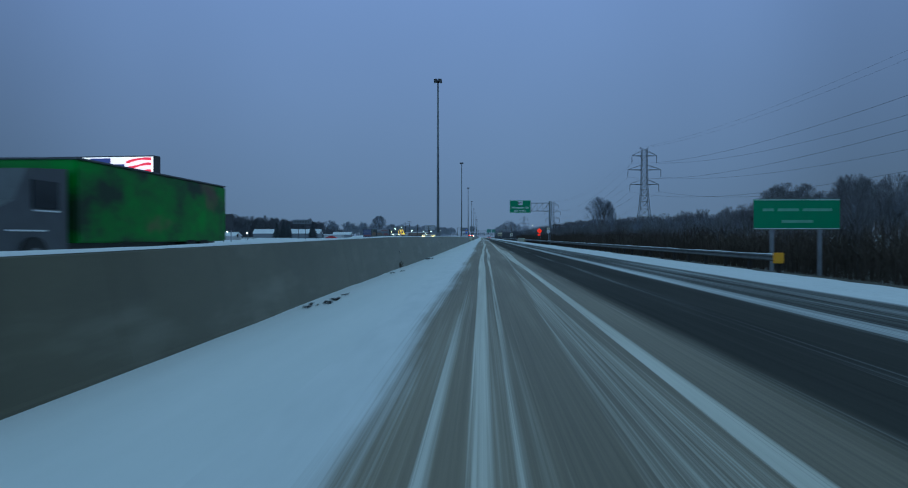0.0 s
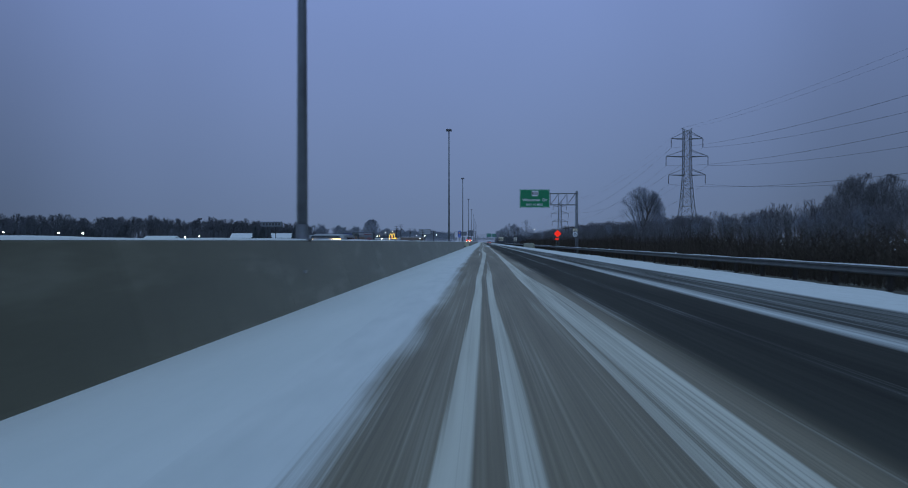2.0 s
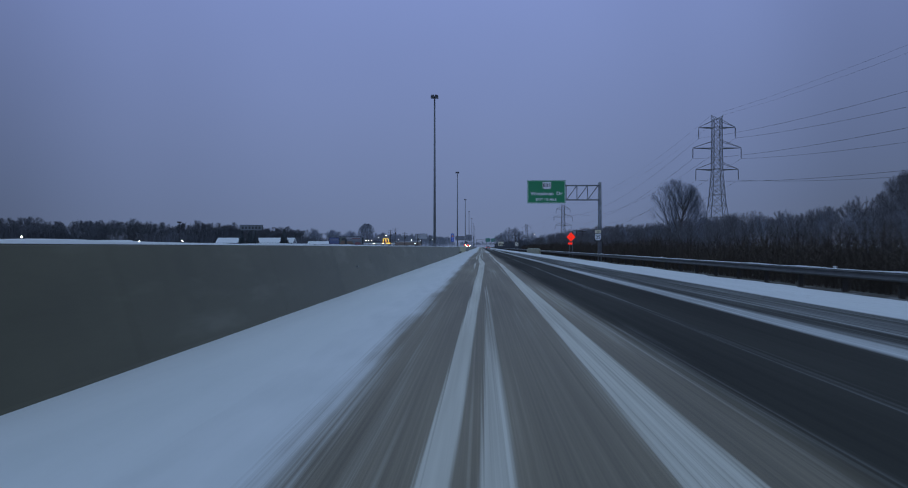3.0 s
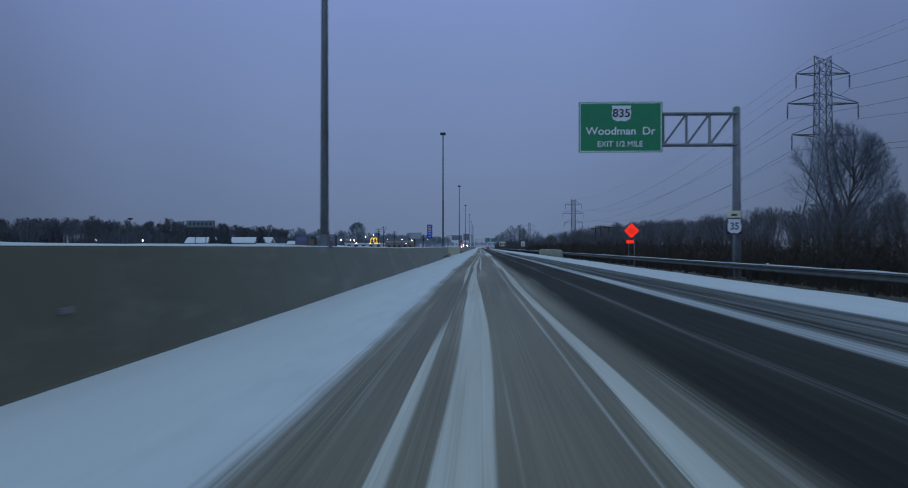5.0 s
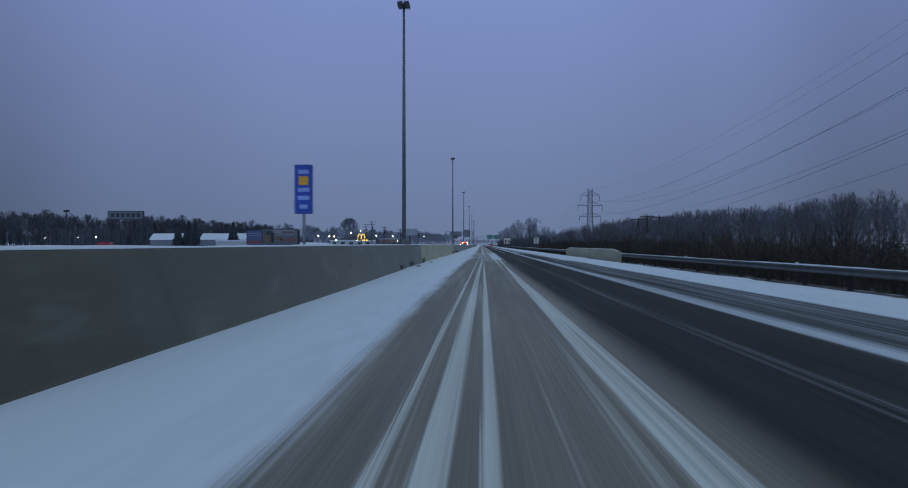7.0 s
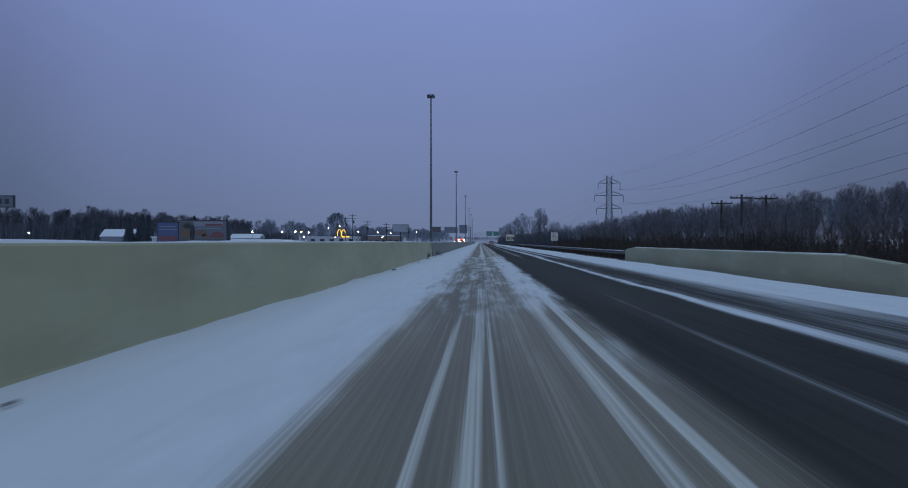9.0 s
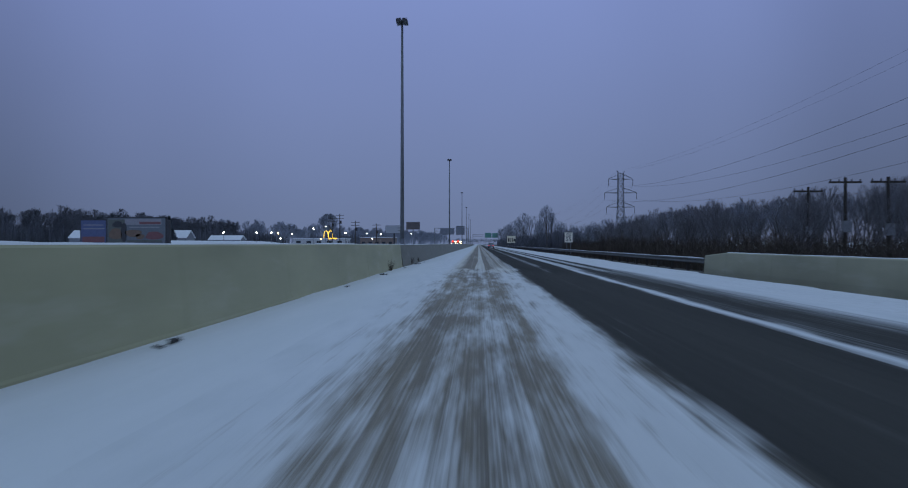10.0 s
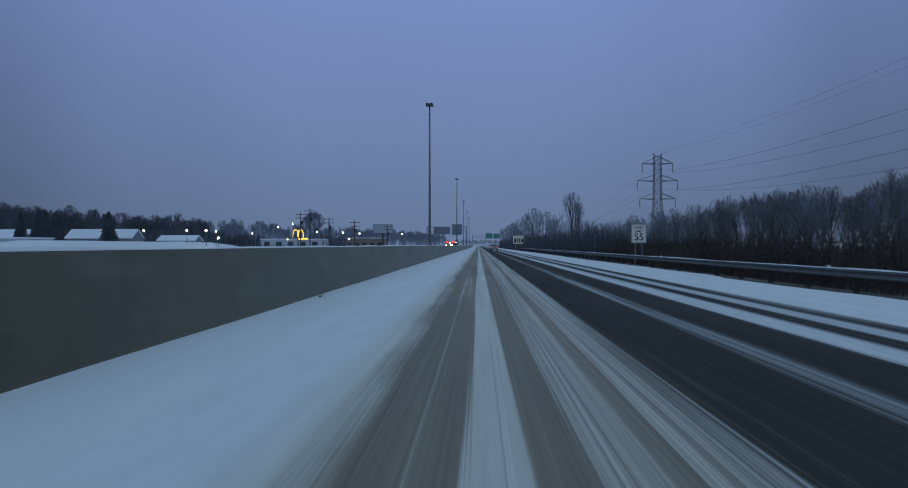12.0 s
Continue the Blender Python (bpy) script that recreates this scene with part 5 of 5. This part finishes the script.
def wood_pole(x, y, h):
    """A lone pole with one wide arm at the edge of the wood."""
    g = empty("utility_pole", (x, y, -1.5), "short wooden pole with one wide crossarm at the wood's edge", "utility pole", "poles by the wood")
    part("pole", tubed((0, 0, -0.5), (0, 0, h), 0.16, 0.12, 8), POST, g)
    part("crossarm", boxed(-1.25, 1.25, -0.07, 0.07, h - 0.45, h - 0.30), POST, g)
    for xx in (-1.15, -0.5, 0.5, 1.15):
        part("insulator", tubed((xx, 0, h - 0.30), (xx, 0, h - 0.12), 0.05, 0.04, 6), DARK, g)
    part("meter_box", boxed(-0.35, 0.35, -0.35, -0.13, h - 4.3, h - 3.4, 0.03), GREY_BACK, g)


for x, y, z in ((28.6, 305.5, 6.2), (28.9, 299.6, 6.5), (30.1, 295.7, 6.2)):
    wood_pole(x, y, z + 1.5)


def lot_lamp(x, y, h, mat=None, pair=False, r=0.19):
    g = empty("lot_lamp", (x, y, 0.0), "lit lamp on a slim pole beside the shops", "street lamp", "lamps beside the shops")
    part("pole", tubed((0, 0, -0.5), (0, 0, h), 0.07, 0.05, 6), POLE, g)
    for s in ((-0.9, 0.9) if pair else (0.0,)):
        part("lamp_head", ball(bmesh.new(), (s, -0.1, h + 0.1), r, 2), mat or LAMP_WHITE, g, "glowing lamp head")
    if pair:
        part("arm", boxed(-0.9, 0.9, -0.04, 0.04, h, h + 0.06), POLE, g)


for px, y, h, mat in ((-121, 233, 3.6, 0), (-106, 232, 3.4, 0), (-100, 232, 3.3, 0), (-110, 230, 1.5, 0), (-99, 230, 1.5, 0), (-74, 232, 2.3, 0),
                      (-94, 180, 3.2, 0),
                      (-67.9, 438, 4.2, 0), (-59, 438, 4.2, 0), (-55, 438, 4.2, 0), (-53.7, 440, 4.1, 1), (-52.5, 438, 2.7, 0),
                      (-67.5, 510, 4.8, 0), (-59.7, 510, 6.6, 0), (-55.3, 510, 7.5, 0), (-57.4, 512, 3.0, 1), (-48, 510, 5.2, 0), 
                      (-40.5, 512, 5.0, 0), (-38.3, 510, 3.0, 0), (-35.2, 510, 4.7, 0), (-36, 640, 6.5, 0), (60, 900, 15.0, 0)):
    lot_lamp(px, y, h, LAMP_AMBER if mat else LAMP_WHITE)
# Large heads stand in for glare; the last three stand for moving car lights.
for x, y in ((-170, 493), (-199, 531), (-202.5, 531), (-200, 505)):
    lot_lamp(x, y, 4.5, LAMP_WHITE, r=0.34)


def flood_mast(x, y, h):
    """A tall unlit mast with a cluster of floodlights at its head."""
    g = empty("flood_mast", (x, y, 0.2), "tall dark mast with an unlit floodlight head beyond the shops", "mast")
    part("mast", tubed((0, 0, -0.5), (0, 0, h), 0.2, 0.12, 8), DARK, g)
    part("crossarm", boxed(-0.9, 0.9, -0.08, 0.08, h - 0.5, h - 0.3), DARK, g)
    for sx in (-0.7, 0.0, 0.7):
        part("floodlight", boxed(sx - 0.28, sx + 0.28, -0.3, 0.2, h - 0.3, h + 0.25, 0.04), DARK, g)


flood_mast(-141.0, 418.0, 12.6)



# Greyed green puts distance haze into the far signs' colour.
HAZED_GREEN = plain("hazed_green_sheeting", (0.10, 0.27, 0.21), 0.5)


DULL_BACK = plain("dull_grey_sheet", (0.17, 0.18, 0.20), 0.6, 0.2, 0.15, 2.0)


def gantry(y, x0, x1, base, panels, mat, label):
    """A sign gantry across a carriageway; panels: (x0, x1, z0, z1)."""
    g = empty("sign_gantry", (0, y, 0), label, "road sign")
    for x in (x0, x1):
        part("post", tubed((x, 0, base), (x, 0, 8.4), 0.22, 0.18, 10), STEEL, g)
    for z in (6.6, 8.2):
        part("chord", tubed((x0, 0, z), (x1, 0, z), 0.09, 0.09, 8), STEEL, g)
    n = 7
    for i in range(n):
        a, b = x0 + (x1 - x0) * i / n, x0 + (x1 - x0) * (i + 1) / n
        part("brace", tubed((a, 0, 6.6), (b, 0, 8.2), 0.05, 0.05, 6), STEEL, g)
    for a, b, c, d in panels:
        part("sign_panel", boxed(a, b, -0.22, -0.16, c, d, 0.02), mat, g)


gantry(568, -19.0, -4.4, 0.0, [(-16.6, -10.4, 5.4, 8.2), (-9.6, -5.9, 5.2, 9.2)], DULL_BACK, "dull grey backs of overhead signs across the opposite carriageway")
gantry(790, -3.9, 15.0, -0.4, [(5.0, 9.6, 5.8, 9.4), (10.2, 14.6, 5.8, 9.2)], HAZED_GREEN, "distant green overhead signs across the road")

back = empty("roadside_sign", (-24.2, 68.6, 0.0), "dark back of a tall roadside sign beyond the opposite carriageway", "road sign")
for s in (-0.35, 0.35):
    part("post", boxed(s - 0.04, s + 0.04, 0.0, 0.07, -0.4, 3.4), STEEL, back)
part("panel", boxed(-0.56, 0.56, -0.03, 0.0, 1.9, 3.42, 0.01), DARK, back)


def lot_fence(x, y0, y1, z=0.1):
    g = empty("lot_fence", (x, y0, z), "low dark metal fence along a snowy lot", "fence")
    for i in range(int((y1 - y0) / 4) + 1):
        part("post", boxed(-0.05, 0.05, 4 * i - 0.05, 4 * i + 0.05, -0.6, 1.1), DARK, g)
    for z in (0.55, 0.95):
        part("rail", boxed(-0.03, 0.03, 0, y1 - y0, z - 0.08, z + 0.08), DARK, g)


lot_fence(-62, 460, 572, 0.45)
lot_fence(-104, 300, 340)


def snow_bank(x, y0, y1):
    """A low snow-covered embankment along the far side of the opposite carriageway."""
    shape = [(18.0, -0.25), (15.0, 0.0), (11.0, 0.55), (6.0, 1.35), (1.5, 1.95), (-2.0, 2.05), (-6.0, 1.5), (-10.0, 0.2), (-12.0, -0.2)]
    n = len(shape)
    ys = [y0 + (y1 - y0) * i / 40 for i in range(41)]
    verts, faces = [], []
    for y in ys:
        ends = min(1.0, (y - y0) / 9.0, (y1 - y) / 3.0)
        for dx, z in shape:
            verts.append((x + dx, y, -0.25 + (z + 0.25) * (0.05 + 0.95 * max(0.0, ends) ** 0.6) * (1 + 0.05 * noise.noise((dx * 0.2, y * 0.12, 2.0)))))
    for j in range(len(ys) - 1):
        for i in range(n - 1):
            k = j * n + i
            faces.append((k, k + n, k + n + 1, k + 1))
    ob = new("snow_bank", mesh_from("snow_bank", verts, faces, SNOW, True))
    tagged(ob, "low smooth snow-covered embankment beyond the opposite carriageway", "embankment", kind="structure")


snow_bank(-62.0, 380.0, 460.0)

# ---- vehicles ----
RUBBER = plain("tyre_rubber", (0.02, 0.02, 0.02), 0.8)


def truck_print():
    """A green printed side with dark leafy shapes and a faded red streak."""
    m = Mat("green_printed_side", 0.5)
    a = m.noise(m.pos(0.45, 0.45, 0.8), 1.0, 4, 0.6)
    b = m.noise(m.pos(0.25, 0.30, 0.5), 1.7, 2)
    base = m.ramp(a, [(0.40, (0.005, 0.03, 0.006)), (0.52, (0.011, 0.17, 0.008)), (0.66, (0.014, 0.29, 0.008))])
    m.color(m.mix(m.span(b, 0.60, 0.70, 0, 0.5), base, (0.20, 0.10, 0.07)))
    return m.m


TRUCK_GREEN = truck_print()
GREY_PAINT = plain("grey_vehicle_paint", (0.25, 0.27, 0.29), 0.35)
RED_PAINT = plain("red_vehicle_paint", (0.38, 0.03, 0.03), 0.4)
TAIL = glow("lit_tail_lamp", (1.0, 0.04, 0.03), 1.6)
BEACON = glow("lit_red_beacon", (1.0, 0.03, 0.01), 2.5)
HEAD = glow("lit_headlamp", (1.0, 0.74, 0.42), 20.0)


def wheel(parent, x, y, r, w=0.25):
    tyre = bmesh.new()
    tube(tyre, (x - w / 2, y, r), (x + w / 2, y, r), r, r, 18)
    t = part("wheel", tyre, RUBBER, parent)
    part("rim", tubed((x - w / 2 - 0.01, y, r), (x + w / 2 + 0.01, y, r), r * 0.55, r * 0.55, 12), STEEL, t)


CAB_PAINT = plain("dark_grey_cab_paint", (0.095, 0.10, 0.108), 0.4)


def box_truck():
    """An oncoming lorry: cab towards the viewer."""
    g = empty("box_truck", (-10.1, 14.85, 0.42), "box truck with a green printed cargo box and dark grey cab", "truck")
    part("cargo_box", boxed(-1.2, 1.2, 0.2, 9.1, 0.75, 2.47, 0.04), TRUCK_GREEN, g, "green printed cargo box")
    part("roof_rail", boxed(-1.21, 1.21, 0.19, 9.11, 2.474, 2.515, 0.008), CAB_PAINT, g)
    part("chassis", boxed(-0.9, 0.9, -1.8, 8.9, 0.45, 0.74), DARK, g)
    cab = prism(bmesh.new(), [(-2.3, 0.5), (-2.3, 1.35), (-1.75, 1.55), (-1.35, 2.15), (0.0, 2.25), (0.0, 0.5)], -1.1, 1.1)
    bmesh.ops.transform(cab, matrix=Matrix.Rotation(radians(90), 4, "Z"), verts=cab.verts)
    part("cab", cab, CAB_PAINT, g)
    part("side_window", boxed(1.101, 1.13, -1.2, -0.35, 1.42, 1.95), GLASS, g)
    part("trim_strip", boxed(1.101, 1.125, -1.15, -0.3, 1.36, 1.39, 0.004), WHITE, g, "bright trim below the window")
    part("trim_strip", boxed(1.101, 1.125, -1.95, -0.75, 0.98, 1.01, 0.004), WHITE, g, "bright trim along the cab")
    for s in (-0.75, 0.75):
        part("headlamp", boxed(s - 0.18, s + 0.18, -2.34, -2.3, 0.85, 1.05), HEAD, g)
    for x in (-1.05, 1.05):
        for y in (-1.2, 6.3, 7.3):
            wheel(g, x, y, 0.44)


box_truck()


def car(x, y, mat, label, ahead=True, beacon=False, z=0.0, size=1.0, turn=0.0):
    g = empty("car", (x, y, z), label, "car", turn=turn)
    g.scale = (size, size, size)
    side = [(-2.2, 0.35), (-2.25, 0.75), (-2.1, 0.98), (-1.55, 1.05), (-0.95, 1.52), (0.55, 1.55), (1.15, 1.08), (2.1, 0.92), (2.25, 0.65), (2.2, 0.35)]
    bm = prism(bmesh.new(), side, -0.88, 0.88)
    bmesh.ops.transform(bm, matrix=Matrix.Rotation(radians(90), 4, "Z"), verts=bm.verts)
    bmesh.ops.bevel(bm, geom=list(bm.edges), offset=0.05, segments=2, affect="EDGES", clamp_overlap=True)
    part("body", bm, mat, g)
    part("rear_window", boxed(-0.7, 0.7, -1.42, -1.38, 1.12, 1.42), GLASS, g)
    lamp = TAIL if ahead else HEAD
    for s in (-0.68, 0.68):
        zl = 0.68 if ahead else 0.80
        part("tail_lamp" if ahead else "headlamp", boxed(s - 0.14, s + 0.14, -2.29, -2.2, zl, zl + 0.18, 0.02), lamp, g)
        for yy in (-1.35, 1.35):
            wheel(g, s * 1.2, yy, 0.33, 0.22)
    if beacon:
        bar = part("light_bar", boxed(-0.55, 0.55, -0.3, -0.05, 1.58, 1.72, 0.02), DARK, g)
        # Beacon balls are oversized so their shape takes in the lamps' glare.
        part("beacon", ball(bmesh.new(), (-0.42, -0.2, 1.66), 0.42, 2), BEACON, bar, "lit red beacon")
        part("beacon", ball(bmesh.new(), (0.45, -0.2, 1.58), 0.24, 2), HEAD, bar, "lit white beacon")


def shrunk_car(x, y, z):
    """An oncoming car shrunk to fit the camera's view, with snow on its roof."""
    g = empty("van", (x, y, z), "oncoming grey car shrunk to fit the view, headlamps lit, snow on its roof", "van")
    side = [(-1.38, 0.27), (-1.41, 0.65), (-1.37, 0.97), (-0.92, 0.99), (-0.6, 1.08), (1.14, 1.09), (1.35, 0.9), (1.38, 0.62), (1.35, 0.27)]
    bm = prism(bmesh.new(), side, -0.68, 0.68)
    bmesh.ops.transform(bm, matrix=Matrix.Rotation(radians(90), 4, "Z"), verts=bm.verts)
    bmesh.ops.bevel(bm, geom=list(bm.edges), offset=0.04, segments=2, affect="EDGES", clamp_overlap=True)
    part("body", bm, GREY_PAINT, g)
    part("roof_snow", boxed(-0.5, 0.5, -0.55, 1.08, 1.085, 1.115, 0.012), SNOW, g, "thin snow on the roof")
    part("windscreen", prism(bmesh.new(), [(-0.54, 0.99), (0.54, 0.99), (0.48, 1.05), (-0.48, 1.05)], -0.96, -0.8), GLASS, g)
    for sx in (-1, 1):
        part("side_window", boxed(sx * 0.685 - 0.012, sx * 0.685 + 0.012, -0.4, 1.0, 0.78, 1.0, 0.004), GLASS, g)
        # Headlamps sit high so that they show over the barrier.
        part("headlamp", boxed(sx * 0.46 - 0.16, sx * 0.46 + 0.16, -1.46, -1.36, 0.80, 0.945, 0.02), VAN_LAMP, g, "lit amber headlamp")
        for yy in (-0.85, 0.85):
            wheel(g, sx * 0.62, yy, 0.27, 0.18)


VAN_LAMP = glow("lit_amber_headlamp", (1.0, 0.66, 0.30), 9.0)
shrunk_car(-5.9, 75.5, 0.45)
car(-57.5, 281, RED_PAINT, "red car parked broadside beyond the opposite carriageway", z=0.12, turn=90)
car(4.0, 470, GREY_PAINT, "grey car with lit red tail lamps far ahead")
car(-6.7, 508, DARK, "dark emergency vehicle with a lit red beacon behind the barrier", ahead=False, beacon=True, z=0.45, size=1.0)
car(-8.9, 517, GREY_PAINT, "grey vehicle with lit red beacon behind the barrier", ahead=False, beacon=True, z=0.45, size=1.0)

# ---- debris at the barrier foot ----
rnd = random.Random(21)
for y, big in ((13.6, 1.0), (14.3, 0.9), (15.0, 1.0), (16.2, 0.7), (26, 0.6), (27.2, 0.8), (42.5, 1.5), (43.3, 1.2), (211.5, 0.9), (212.1, 0.8), (221.5, 1.0), (249.5, 1.2), (262, 0.6), (271, 1.2), (279, 0.7), (286.6, 1.1), (287.5, 1.4), (291.2, 0.8), (306, 0.7)):
    bm = bmesh.new()
    for _ in range(7):
        ball(bm, (rnd.uniform(-0.10, 0.10), rnd.uniform(-0.42, 0.42), rnd.uniform(-0.005, 0.005)), rnd.uniform(0.015, 0.045), 1)
    for v in bm.verts:
        v.co = Vector(((v.co.x + rnd.uniform(-0.03, 0.03)) * big, (v.co.y + rnd.uniform(-0.06, 0.06)) * big, (v.co.z + rnd.uniform(-0.015, 0.02)) * 0.6 * big))
    ob = new("road_debris", finish(bm, "road_debris", DARK))
    ob.location = (-3.68 + rnd.uniform(-0.1, 0.2), y, 0.05)
    tagged(ob, "small dark clump of road debris in the shoulder snow", "debris", "debris along the barrier")


def weed(x, y, h, seed):
    """A dead weed that grows from the joint at the barrier's foot."""
    rnd = random.Random(seed)
    V, F = [], []
    for _ in range(26):
        p = Vector((rnd.uniform(-0.06, 0.06), rnd.uniform(-0.18, 0.18), -0.02))
        q = p + Vector((rnd.uniform(-0.05, 0.22), rnd.uniform(-0.25, 0.25), h * rnd.uniform(0.35, 1.0)))
        limb(V, F, [p, p.lerp(q, 0.5) + Vector((0, 0, 0.03)), q], 0.007, 0.002, 3)
        for k in (0.5, 0.75):
            a = p.lerp(q, k)
            limb(V, F, [a, a + Vector((rnd.uniform(-0.08, 0.08), rnd.uniform(-0.1, 0.1), rnd.uniform(0.0, 0.08)))], 0.005, 0.002, 3)
    ob = new("dead_weed", mesh_from("dead_weed", V, F, BRUSH))
    ob.location = (x, y, 0.05)
    tagged(ob, "dead brown weed tuft at the foot of the barrier", "weed", "weeds along the barrier")


for i, (y, h) in enumerate(((30.5, 0.3), (205.5, 0.34), (211.0, 0.42), (220.3, 0.46), (275.6, 0.55), (286.4, 0.5), (291.0, 0.42))):
    weed(-3.98, y, h, 300 + i)

# ---- cast lengths of the median barrier ----
y = NEAR
while y < 900:
    step = 6.1 if y < 600 else 30.0
    end = y + step
    if y < WALL0 < end:
        end = WALL0
    if y < WALL1 < end:
        end = WALL1
    on_bridge = WALL0 <= y < WALL1
    part("barrier_section", barrier_section(y, end - 0.012, not on_bridge), CREAM if on_bridge else CONCRETE, bridge_wall if on_bridge else median)
    y = end

# delineators on the barrier's face
marker = boxed(-0.02, 0.05, -0.05, 0.05, -0.03, 0.03, 0.006)
marker_mesh = finish(marker, "reflector", GREY_BACK)
for y in (31.5, 63.5, 95.5, 127.5, 159.5, 191.5):
    foot = float(np.interp(y, [28, 50, 190, 222], [0.44, 0.60, 0.60, 0.34]))
    part("reflector", marker_mesh, GREY_BACK, median, "small grey delineator", at=(foot - 0.02 - (foot - 0.19) * 0.5, y, 0.68))
